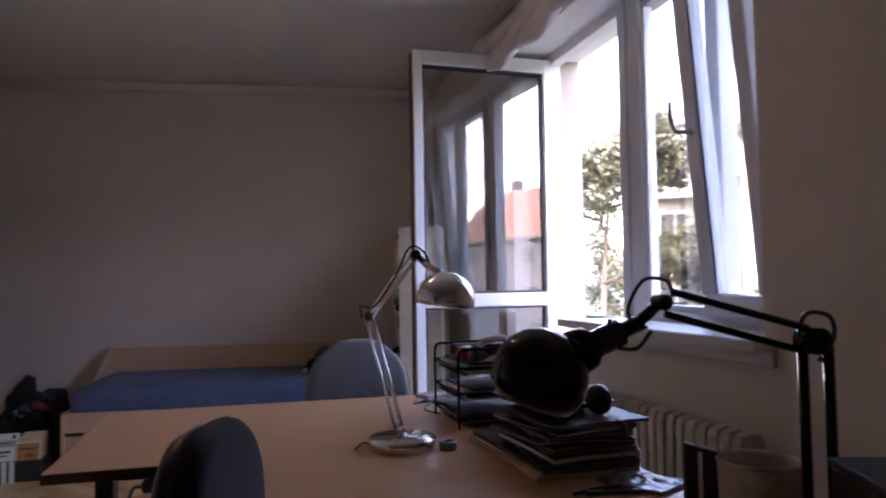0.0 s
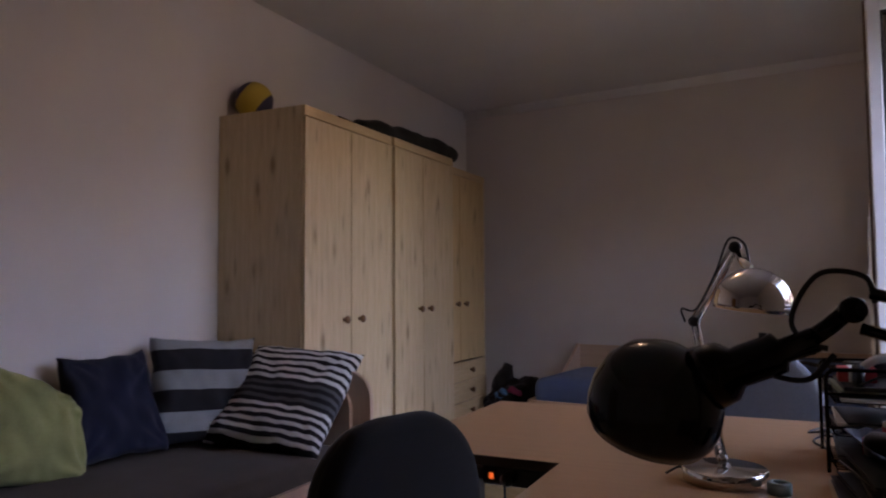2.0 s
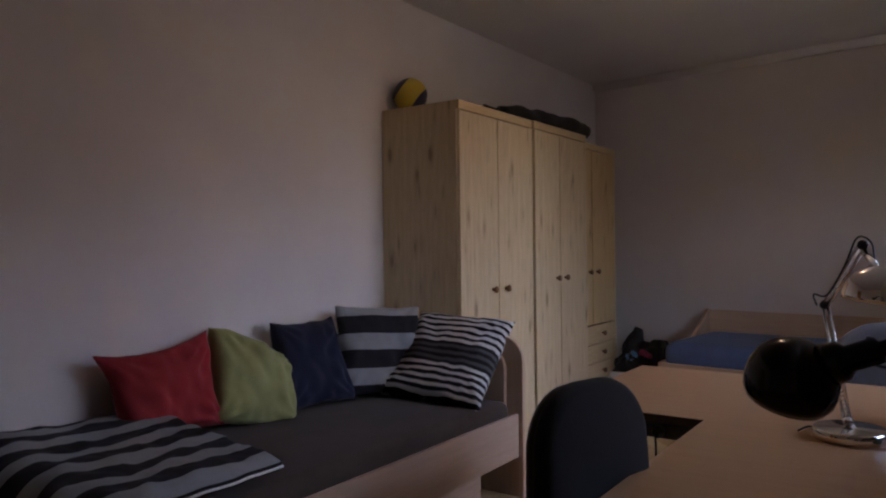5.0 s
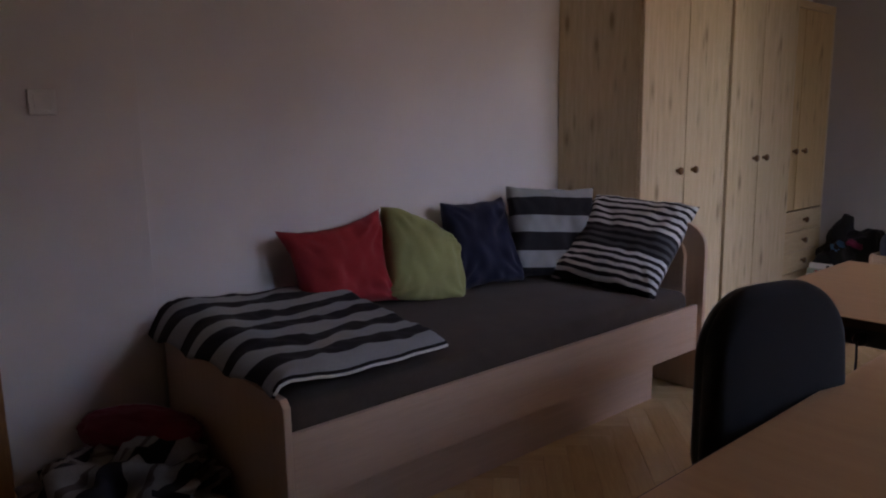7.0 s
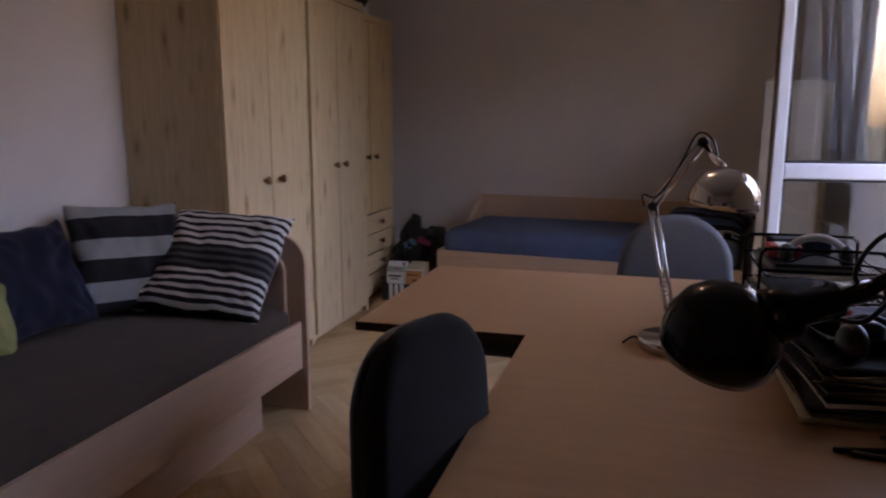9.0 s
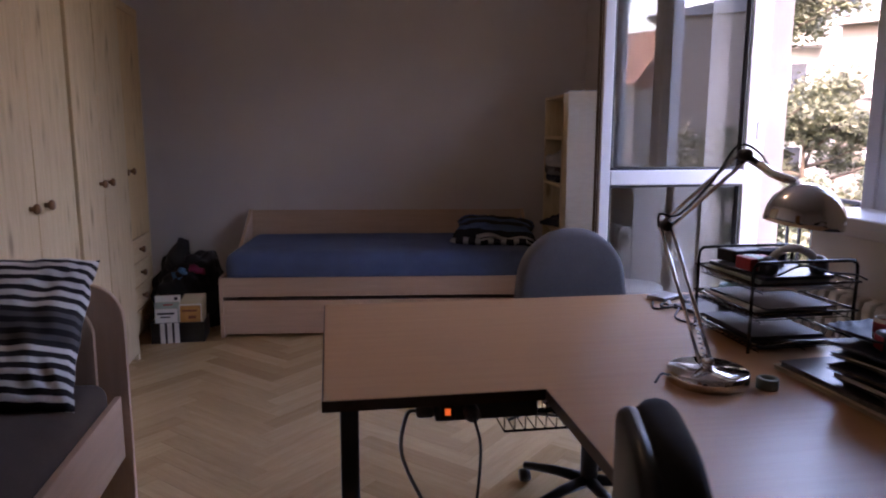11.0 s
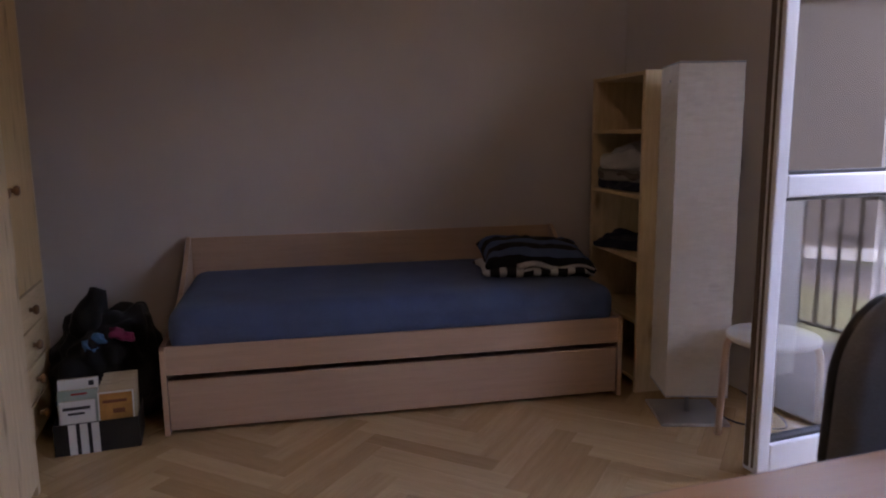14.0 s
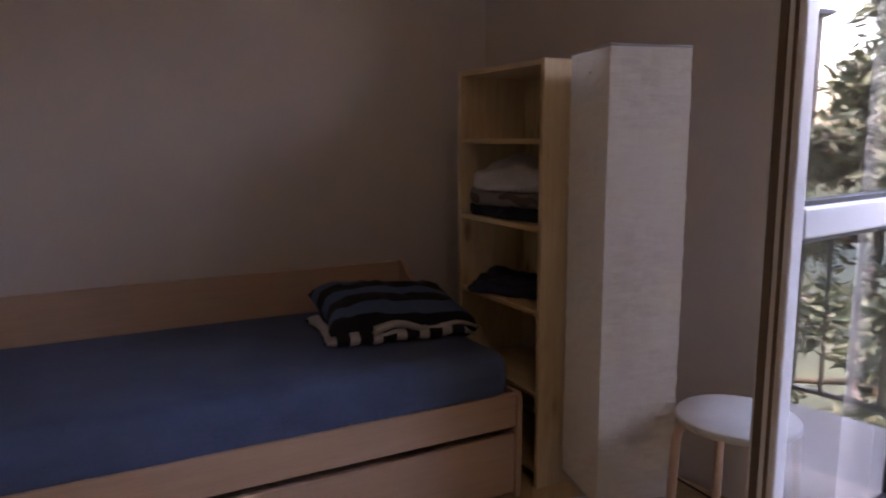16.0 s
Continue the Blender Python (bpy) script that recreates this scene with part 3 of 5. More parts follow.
def wardrobe(x, y0, y1, height, drawers, kz, seam, spread, label, mat="pine"):
    """seam: where the two doors meet, spread: the distance between their knobs."""
    w = thing("wardrobe", pose(x, y0, 0), label, "wardrobe", "pine wardrobes along the wall")
    n, d = y1 - y0, x - XL - 0.006
    part("side_panel", box((-d, 0.001, 0), (-0.022, 0.02, height), 0.002), "pine", w)
    part("side_panel", box((-d, n - 0.02, 0), (-0.022, n - 0.001, height), 0.002), "pine", w)
    part("top_panel", box((-d, 0.02, height - 0.02), (-0.022, n - 0.02, height - 0.001), 0.002), "pine_y", w)
    part("back_panel", box((-d - 0.004, 0.02, 0.06), (-d + 0.004, n - 0.02, height - 0.02)), "pine", w)
    part("header", box((-0.022, 0.001, height - 0.05), (-0.002, n - 0.001, height), 0.003), "pine_y", w)
    part("stile", box((-0.022, n - 0.038, 0.0), (-0.004, n - 0.001, height - 0.051), 0.003), "pine", w)
    part("plinth", box((-0.06, 0.02, 0.0), (-0.045, n - 0.039, 0.06)), "pine_y", w)
    low = 0.64 if drawers else 0.045
    half = seam - y0
    for a, b, ky in ((0.004, half - 0.003, half - spread / 2), (half + 0.003, n - 0.042, half + spread / 2)):
        door = part("door", box((-0.02, a, low), (0.0, b, height - 0.055), 0.004), mat, w)
        k = part("knob", knob_bm(), "knob", door, "turned brown wooden knob", True)
        k.location = (0, ky, kz)
    for i in range(drawers):
        z0 = 0.05 + i * (0.585 / drawers)
        dr = part("drawer", box((-0.02, 0.004, z0), (0.0, n - 0.042, z0 + 0.585 / drawers - 0.006), 0.003), "pine_y", w)
        k = part("knob", knob_bm(), "knob", dr, "turned brown wooden knob", True)
        k.location = (0, n * 0.6, z0 + 0.292 / drawers)
    return w


wardrobe(-1.54, 2.94, 3.772, 2.05, 0, 1.005, 3.345, 0.145, "tall knotty pine wardrobe with two doors")
wardrobe(-1.54, 3.803, 4.611, 2.055, 0, 1.037, 4.165, 0.125, "tall knotty pine wardrobe with two closed doors")
wardrobe(-1.63, 4.62, 5.39, 2.04, 4, 1.05, 4.91, 0.14, "knotty orange pine cabinet with two doors above drawers", "pine_o")


# ---- beds ----
def side_shape(depth, front, back):
    """Outline of a bed end that sweeps up from its low front to its high back."""
    pts = [(0, 0), (0, front - 0.015), (0.012, front)]
    for k in range(1, 13):
        u = k / 12
        pts.append((0.012 + u * (depth - 0.05), front + (back - front) * u ** 2.3))
    return pts + [(depth, back), (depth, 0)]


bed_far = thing("bed", pose(-1.15, 4.965, 0, 0, 0, math.degrees(math.atan(SLOPE)) - 0.15), "beech laminate bed with a blue sheet and a long drawer", "bed", "beds")
BL, BD = 2.065, 0.985
part("end_panel", prism(side_shape(BD, 0.385, 0.71), "x", 0, 0.022, 0.003), "beech_z", bed_far)
part("end_panel", prism(side_shape(BD, 0.385, 0.71), "x", BL - 0.022, BL, 0.003), "beech_z", bed_far)
part("front_rail", box((0.022, 0.006, 0.262), (BL - 0.022, 0.026, 0.383), 0.002), "beech", bed_far)
part("back_panel", box((0.022, BD - 0.022, 0.1), (BL - 0.022, BD - 0.002, 0.705), 0.003), "beech", bed_far)
dr = part("drawer", box((0.026, 0.004, 0.022), (BL - 0.028, 0.022, 0.238), 0.002), "beech", bed_far, "long beech laminate drawer front")
part("drawer_box", box((0.05, 0.022, 0.03), (BL - 0.05, 0.8, 0.2)), "beech", dr)
part("mattress", soft_box((0.028, 0.012, 0.33), (BL - 0.028, BD - 0.03, 0.535), 0.075, 0.008, 3), "bluesheet", bed_far, "mattress in a blue fitted sheet", True)

bed_near = thing("bed", pose(-2.08, 0.722, 0), "beech laminate bed with a dark brown sheet beside the wall", "bed", "beds")
BX, BY = 0.932, 2.165
part("footboard", prism([(0, 0), (BX, 0), (BX, 0.50), (BX - 0.02, 0.522), (0, 0.522)], "y", 0, 0.024, 0.003), "beech_z", bed_near)
HX = BX + 0.02
hp = [(0, 0), (HX, 0), (HX, 0.66)] + [(HX - 0.12 + 0.12 * math.cos(a), 0.68 + 0.12 * math.sin(a)) for a in [k * math.pi / 16 for k in range(1, 9)]] + [(0, 0.80)]
part("headboard", prism(hp, "y", BY - 0.024, BY, 0.004), "beech_z", bed_near)
part("head_cushion_board", prism([(0.02, 0.3), (BX - 0.07, 0.3), (BX - 0.07, 0.64)] + [(BX - 0.17 + 0.1 * math.cos(a), 0.64 + 0.1 * math.sin(a)) for a in [k * math.pi / 16 for k in range(1, 9)]] + [(0.02, 0.74)], "y", BY - 0.05, BY - 0.025, 0.006), "beech_z", bed_near)
part("front_rail", box((BX - 0.024, 0.025, 0.202), (BX - 0.004, BY - 0.025, 0.417), 0.002), "beech_y", bed_near)
part("base_box", box((0.05, 0.06, 0.0), (BX - 0.075, BY - 0.27, 0.201), 0.003), "beech_y", bed_near, "recessed storage box")
part("mattress", soft_box((0.005, 0.03, 0.25), (BX - 0.026, BY - 0.052, 0.488), 0.05, 0.008, 8), "mattress", bed_near, "mattress in a dark brown sheet", True)

# ---- desk ----
desk = thing("desk", pose(0, 0, 0), "L-shaped reddish-brown laminate desk with dark edges", "desk")
DZ = 0.735
outline = [(0.012, 0.55), (0.872, 0.55), (0.872, 2.735), (-0.472, 2.735), (-0.472, 1.895), (0.012, 1.895)]
part("tabletop", prism(outline, "z", DZ - 0.024, DZ, 0.0015), "desk", desk)
eb = bmesh.new()
for p, q in zip(outline, outline[1:] + outline[:1]):
    p, q = Vector((*p, 0)), Vector((*q, 0))
    d = (q - p).normalized()
    o = Vector((d.y, -d.x, 0))
    c = [p + o * 0.0025, q + o * 0.0025, q - o * 0.001, p - o * 0.001]
    lo = [eb.verts.new((*v.to_2d(), DZ - 0.0255)) for v in c]
    hi = [eb.verts.new((*v.to_2d(), DZ - 0.0015)) for v in c]
    eb.faces.new(lo)
    eb.faces.new(hi)
    for k in range(4):
        eb.faces.new((lo[k], lo[(k + 1) % 4], hi[(k + 1) % 4], hi[k]))
part("edge_band", eb, "deskedge", desk, "dark brown edge band")
for lx, ly in ((-0.41, 2.33), (0.815, 2.60), (0.815, 0.70), (0.09, 0.70)):
    leg = part("leg", box((lx - 0.025, ly - 0.04, 0.03), (lx + 0.025, ly + 0.04, DZ - 0.03), 0.006), "greymetal", desk)
    part("foot", box((lx - 0.03, ly - 0.28, 0.0), (lx + 0.03, ly + 0.28, 0.032), 0.01), "greymetal", leg)
part("apron", box((-0.384, 2.32, 0.60), (0.79, 2.34, DZ - 0.026), 0.002), "greymetal", desk)

# ---- cushions and blanket on the near bed ----
GREY, BLACK, WHITE = (0.29, 0.30, 0.31), (0.012, 0.012, 0.016), (0.66, 0.65, 0.64)
M["stripe_wide"] = striped("grey_black_wide_stripes", "Z", 0.178, [(0.0, GREY), (0.47, BLACK)], 0.02)
thin = []
for k in range(15):
    mid = 6 <= k <= 8
    thin += [(k / 15, (0.085, 0.085, 0.09) if mid else WHITE), ((k + (0.45 if mid else 0.5)) / 15, BLACK)]
M["stripe_thin"] = striped("black_white_thin_stripes", "Z", 0.56, thin, 0.5)
M["stripe_duvet"] = striped("grey_black_duvet_stripes", "X", 0.150, [(0.0, GREY), (0.5, BLACK)], 0.38)


def throw_cushion(m, w, h, d, mat, label, seed, corners=(), pinch=0.06, wrinkle=0.02):
    c = link("cushion", cushion(w, h, d, seed, 40, wrinkle, pinch, corners), mat, None, "", True)
    c.matrix_basis = m
    return tagged(c, label, "cushion", "cushions on the bed")


throw_cushion(pose(-1.945, 1.43, 0.68, -11, -5, 91), 0.49, 0.40, 0.15, "red", "red cotton cushion leaning against the wall", 1, ((-1, 1, -0.02, 0.015), (1, 1, 0.0, 0.015)), 0.17, 0.034)
throw_cushion(pose(-1.925, 1.86, 0.675, -13, 13, 84), 0.40, 0.40, 0.15, "green", "olive green cotton cushion leaning against the wall", 2, ((-1, 1, -0.055, 0.0), (1, 1, -0.06, -0.10), (1, -1, 0.03, 0.01)), -0.01, 0.032)
throw_cushion(pose(-1.915, 2.19, 0.70, -14, -1, 80), 0.385, 0.43, 0.14, "navy", "dark navy cotton cushion leaning against the wall", 3, ((1, 1, -0.03, 0.0), (1, -1, 0.03, 0.0)), 0.09, 0.03)
throw_cushion(pose(-1.82, 2.595, 0.72, -17, 3, 60), 0.47, 0.47, 0.14, "stripe_wide", "grey and black wide-striped cushion in the bed's corner", 4)
throw_cushion(pose(-1.49, 2.74, 0.685, -44, 3, 4), 0.57, 0.54, 0.15, "stripe_thin", "black and white thin-striped cushion against the headboard", 5)

bm = bmesh.new()
NU, NV = 90, 90
grid = []
for j in range(NV + 1):
    sv = j / NV
    row = []
    for i in range(NU + 1):
        u = i / NU
        x = -1.185 - 0.015 * u - (0.875 - 0.015 * u) * sv
        y0, y1 = 0.708 - 0.06 * sv + 0.010 * math.sin(sv * 21), 1.365 + 0.06 * sv
        y = y0 + (y1 - y0) * u
        edge = min(1, min(0.15 + u * 4, 0.35 + (1 - u) * 12, 0.3 + sv * 14, (1 - sv) * 14 + 0.6))
        puff = (0.08 + 0.055 * sv) * math.sin(edge * math.pi / 2) ** 0.6
        lump = 0.012 * noise.noise(Vector((x * 5, y * 4, 1))) + 0.008 * noise.noise(Vector((x * 13, y * 9, 4)))
        lump += 0.013 * (0.35 - abs(noise.noise(Vector((x * 6 + y * 5, (y - x) * 2.2, 7))))) * (1.6 - u) + 0.007 * noise.noise(Vector((x * 26, y * 15, 3))) + 0.006 * (0.3 - abs(noise.noise(Vector((x * 17 - y * 9, y * 11, 5)))))
        over = max(0.0, 1 - u * 9)
        base = 0.492 + 0.035 * max(0, 1 - u * 2.6)
        z = base + puff + lump * edge - over ** 2 * (0.022 + 0.03 * sv + 0.012 * math.sin(sv * 21 + 1))
        row.append(bm.verts.new((x + 0.01 * noise.noise(Vector((y * 6, x * 3, 9))), y + 0.008 * noise.noise(Vector((x * 8, 2, y))), z)))
    grid.append(row)
for j in range(NV):
    for i in range(NU):
        bm.faces.new((grid[j][i], grid[j][i + 1], grid[j + 1][i + 1], grid[j + 1][i]))
hem = [v.co.copy() for v in grid[0]][1:-1]
duvet = link("duvet", bm, "stripe_duvet", None, "", True)
tagged(duvet, "folded grey and black striped duvet over the footboard", "duvet")
sd = duvet.modifiers.new("thick", "SOLIDIFY")
sd.thickness, sd.offset = 0.012, -1
part("piping", tube([p + Vector((0.008, 0, -0.004)) for p in hem], 0.0048, 8), "paper", duvet, "white piping along the hem", True)
part("piping", tube([p + Vector((0.003, 0, 0.006)) for p in hem], 0.005, 8), "blackfab", duvet, "black piping along the hem", True)

# ---- clothes at the foot of the bed ----
M["heap"] = striped("crumpled_grey_black_cloth", "X", 0.16, [(0.0, (0.24, 0.225, 0.215)), (0.42, (0.10, 0.08, 0.07)), (0.55, (0.22, 0.20, 0.19)), (0.72, BLACK)], 0.3)


def heap(name, centre, size, mat, label, category, seed, rough=0.35, turn_z=0.0, folds=0.0):
    """A crumpled pile of cloth."""
    bm = bmesh.new()
    bmesh.ops.create_icosphere(bm, subdivisions=5, radius=1)
    for v in bm.verts:
        p = v.co.copy()
        n1 = noise.noise(p * 1.6 + Vector((seed, 0, 0)))
        n2 = abs(noise.noise(p * 3.4 + Vector((0, seed, 0)))) - 0.25
        n3 = 0.3 - abs(noise.noise(p * 2.6 + 0.5 * noise.noise_vector(p * 2) + Vector((0, 0, seed))))
        k = 1 + rough * n1 + rough * 0.9 * n2 + folds * n3
        v.co = Vector((p.x * size[0] * k, p.y * size[1] * k, max(-1.0, p.z * k * 1.05) * size[2]))
    lo = min(v.co.z for v in bm.verts)
    for v in bm.verts:
        v.co.z = max(v.co.z - lo - 0.25 * size[2], 0)
    ob = link(name, bm, mat, None, "", True)
    ob.matrix_basis = pose(*centre, 0, 0, turn_z)
    return tagged(ob, label, category)


heap("crumpled_bedding", (-1.66, 0.42, 0.0), (0.31, 0.25, 0.15), "heap", "crumpled grey and black striped bedding on the floor", "bedding", 3, 0.34, 20, 0.85)
heap("rolled_blanket", (-1.86, 0.55, 0.215), (0.225, 0.115, 0.065), "darkred", "dark red rolled blanket on the pile", "blanket", 7, 0.12, 35, 0.15)
heap("dark_cloth", (-1.90, 0.55, 0.0), (0.17, 0.13, 0.125), "blackfab", "dark folded cloth under the red blanket", "cloth", 9, 0.2, 25, 0.2)

# ---- things on top of the wardrobes ----
m, t, b = node_mat("volleyball_panels")
v = coords(t)
wv = t.nodes.new("ShaderNodeTexWave")
wv.inputs["Scale"].default_value, wv.inputs["Distortion"].default_value = 1.5, 1.6
t.links.new(v, wv.inputs["Vector"])
t.links.new(ramp(t, wv.outputs["Fac"], [(0.55, (0.50, 0.36, 0.03)), (0.6, (0.025, 0.02, 0.06))]), b.inputs["Base Color"])
b.inputs["Roughness"].default_value = 0.5
M["ball"] = m
bm = bmesh.new()
bmesh.ops.create_uvsphere(bm, u_segments=32, v_segments=20, radius=0.1)
ball = link("volleyball", bm, "ball", None, "", True)
ball.matrix_basis = pose(-1.975, 3.08, 2.15, 20, 30, 40)
tagged(ball, "yellow and dark blue volleyball on the wardrobe", "ball")
bm = tube(curve_pts([(-1.68, 3.62, 2.075), (-1.62, 3.85, 2.09), (-1.60, 4.1, 2.095), (-1.59, 4.45, 2.10), (-1.62, 4.72, 2.10)], 6), 0.06, 14)
for v in bm.verts:
    v.co += 0.02 * noise.noise_vector(v.co * 8)
    v.co.z = max(v.co.z, 2.057)
roll = link("jacket_roll", bm, "blackfab", None, "", True)
tagged(roll, "dark rolled jacket lying on the wardrobe", "jacket")
bm = bmesh.new()
for k in range(5):
    add_tube(bm, [(-1.60 - 0.02 * k, 3.42, 2.059 + 0.012 * k), (-1.58 - 0.03 * k, 3.74, 2.062 + 0.012 * k)], 0.008, 6)
rack = link("folded_stand", bm, "blackmetal", None, "", True)
tagged(rack, "folded black metal stand on the wardrobe", "stand")


# ---- chairs ----
def rounded_back(w, z0, z1, r_top, r_low):
    pts = []
    for cx, cz, r, a0 in ((w / 2 - r_top, z1 - r_top, r_top, 0), (-w / 2 + r_top, z1 - r_top, r_top, 90), (-w / 2 + r_low, z0 + r_low, r_low, 180), (w / 2 - r_low, z0 + r_low, r_low, 270)):
        pts += [(cx + r * math.cos(radians(a0 + k * 10)), cz + r * math.sin(radians(a0 + k * 10))) for k in range(10)]
    return pts


def office_chair(m, fab, w, z0, z1, r_top, thick, label, flare=0.0):
    c = thing("office_chair", m, label, "chair", "chairs at the desk")

    def bend(bm):
        for v in bm.verts:
            v.co.x *= 1 + flare * (z1 - v.co.z) / (z1 - z0)
            v.co.y += 0.25 * v.co.x ** 2 - 0.04 * (v.co.z - z0)
        return bm
    pad = padded(rounded_back(w, z0, z1, r_top, 0.06), -0.26, -0.26 + thick, thick * 0.45)
    part("backrest", bend(pad), fab, c, "", True)
    shell = padded(rounded_back(w * 0.95, z0 + 0.01, z1 - 0.012, r_top * 0.95, 0.06), -0.282, -0.252, 0.012)
    part("back_shell", bend(shell), "blackpl", c, "black plastic back shell", True)
    part("seat", soft_box((-0.22, -0.22, 0.42), (0.22, 0.22, 0.49), 0.03, 0.004, 5), fab, c, "", True)
    part("back_support", tube(curve_pts([(0, -0.292, z0 + 0.12), (0, -0.29, 0.52), (0, -0.24, 0.41), (0, -0.05, 0.40)], 6), 0.016, 8), "blackpl", c, "", True)
    part("gas_post", lathe([(0.03, 0.08), (0.03, 0.25), (0.018, 0.25), (0.018, 0.41)], 16), "greymetal", c, "", True)
    for k in range(5):
        a = k * math.tau / 5 + 0.4
        leg = part("leg", tube([(0, 0, 0.09), (0.13 * math.cos(a), 0.13 * math.sin(a), 0.085), (0.26 * math.cos(a), 0.26 * math.sin(a), 0.065)], 0.022, 8, False, 0.014), "blackpl", c, "", True)
        part("castor", lathe([(0, -0.02), (0.022, -0.018), (0.026, 0), (0.022, 0.018), (0, 0.02)], 14, (0.26 * math.cos(a), 0.26 * math.sin(a), 0.026), "x"), "blackpl", leg, "", True)
    return c


office_chair(pose(0.184, 1.148, 0, 0, 0, -106), "blackfab", 0.335, 0.56, 0.955, 0.13, 0.055, "black upholstered office chair pushed up to the desk", 0.12)
office_chair(pose(0.422, 2.675, 0, 0, 0, 182), "greyfab", 0.37, 0.55, 0.945, 0.17, 0.06, "grey upholstered office chair on the desk's far side", 0.25)

# ---- shelf in the corner ----
shelf = thing("shelf", pose(0.982, 4.757, 0, 0, 0, -6.2), "pale pine open shelf with folded clothes", "shelf")
SW, SD, SHH = 0.585, 0.32, 1.52
part("side_panel", box((0, 0, 0), (SD, 0.022, SHH), 0.002), "pine", shelf)
part("side_panel", box((0, SW - 0.022, 0), (SD, SW, SHH), 0.002), "pine", shelf)
part("back_panel", box((SD - 0.008, 0.022, 0.04), (SD - 0.002, SW - 0.022, SHH - 0.01)), "pine", shelf)
for z in (0.05, 0.335, 0.635, 0.935, 1.237, SHH - 0.02):
    part("shelf_board", box((0.004, 0.022, z), (SD - 0.008, SW - 0.022, z + 0.018), 0.002), "pine_y", shelf)


def folded(x, y, z, w, d, h, mat, label, seed):
    bm = soft_box((-w / 2, -d / 2, 0), (w / 2, d / 2, h), min(h * 0.45, 0.03), 0.0, seed, 22)
    for v in bm.verts:
        k = v.co.z / h
        v.co += Vector((0.022, 0.022, 0.016 * k)) * noise.noise(v.co * 11 + Vector((seed, 0, 0)))
        v.co.z = max(v.co.z, 0.0) * (1 + 0.5 * noise.noise(Vector((v.co.x * 7, v.co.y * 7, seed)))) + 0.04 * k * (0.3 - abs(noise.noise(Vector((v.co.x * 16, v.co.y * 9, seed)))))
    ob = link("folded_clothes", bm, mat, None, "", True)
    ob.matrix_basis = pose(0.982, 4.757, 0, 0, 0, -6.2) @ pose(x, y, z, 0, 0, seed * 7)
    return tagged(ob, label, "clothes", "clothes on the shelf")


M["whitecloth"] = fabric("white_grey_cotton", (0.50, 0.48, 0.47), 0.25)
folded(0.15, 0.29, 0.955, 0.26, 0.44, 0.04, "navy", "dark navy folded trousers on the shelf", 1)
folded(0.15, 0.29, 0.998, 0.25, 0.43, 0.055, "heap", "grey striped folded shirt on the shelf", 2)
folded(0.15, 0.28, 1.055, 0.24, 0.40, 0.10, "whitecloth", "white crumpled shirt on the stack", 3)
folded(0.15, 0.30, 0.655, 0.25, 0.42, 0.05, "navy", "dark navy folded clothes on the shelf", 4)

# ---- paper floor lamp ----
m, t, b = node_mat("crinkled_rice_paper")
v = coords(t, (9, 9, 36))
n1 = noise_tex(t, v, 2.4, 6, 0.65)
t.links.new(ramp(t, n1, [(0.3, (0.70, 0.64, 0.55)), (0.7, (0.78, 0.72, 0.63))]), b.inputs["Base Color"])
b.inputs["Roughness"].default_value = 0.9
bump(t, b, n1, 0.7, 0.006)
thin = t.nodes.new("ShaderNodeBsdfTranslucent")
thin.inputs[0].default_value = (0.74, 0.67, 0.57, 1)
both = t.nodes.new("ShaderNodeMixShader")
both.inputs[0].default_value = 0.45
t.links.new(b.outputs[0], both.inputs[1])
t.links.new(thin.outputs[0], both.inputs[2])
t.links.new(both.outputs[0], t.nodes["Material Output"].inputs[0])
M["ricepaper"] = m
lamp = thing("floor_lamp", pose(1.055, 4.46, 0, 0, 0, -20), "tall square floor lamp with a crinkled white paper shade", "floor lamp")
bm = bmesh.new()
NZ, A = 70, 0.13
rings = []
for k in range(NZ + 1):
    z = 0.125 + 1.395 * k / NZ
    ring = []
    for q in range(32):
        side, f = divmod(q, 8)
        f = f / 8 * 2 - 1
        p = [(f, -1), (1, f), (-f, 1), (-1, -f)][side]
        bulge = 1 - 0.03 * (1 - f * f) + 0.022 * noise.noise(Vector((q * 0.5, z * 30, 3))) + 0.012 * noise.noise(Vector((q * 1.1, z * 60, 8)))
        ring.append(bm.verts.new((p[0] * A * bulge, p[1] * A * bulge, z + 0.003 * noise.noise(Vector((q, z * 9, 1))))))
    rings.append(ring)
for a, b2 in zip(rings, rings[1:]):
    for q in range(32):
        bm.faces.new((a[q], a[(q + 1) % 32], b2[(q + 1) % 32], b2[q]))
part("shade", bm, "ricepaper", lamp, "crinkled white rice paper shade")
part("base_plate", box((-0.145, -0.145, 0), (0.145, 0.145, 0.014), 0.004), "satin", lamp, "square brushed steel base")
part("pole", tube([(0, 0, 0.014), (0, 0, 1.45)], 0.009, 12), "steel", lamp, "", True)
for z in (0.13, 1.515):
    part("shade_frame", tube([(-A, -A, z), (A, -A, z), (A, A, z), (-A, A, z)], 0.003, 6, True), "steel", lamp)
part("cross_bar", tube([(-A, 0, 1.45), (A, 0, 1.45)], 0.004, 6), "steel", lamp)
cable = link("lamp_cable", tube(curve_pts([(1.17, 4.40, 0.008), (1.2, 4.28, 0.006), (1.33, 4.18, 0.006), (1.42, 4.3, 0.006), (1.47, 4.6, 0.006)], 6), 0.004, 6), "blackpl", None, "", True)
tagged(cable, "thin black lamp cable on the floor", "cable")

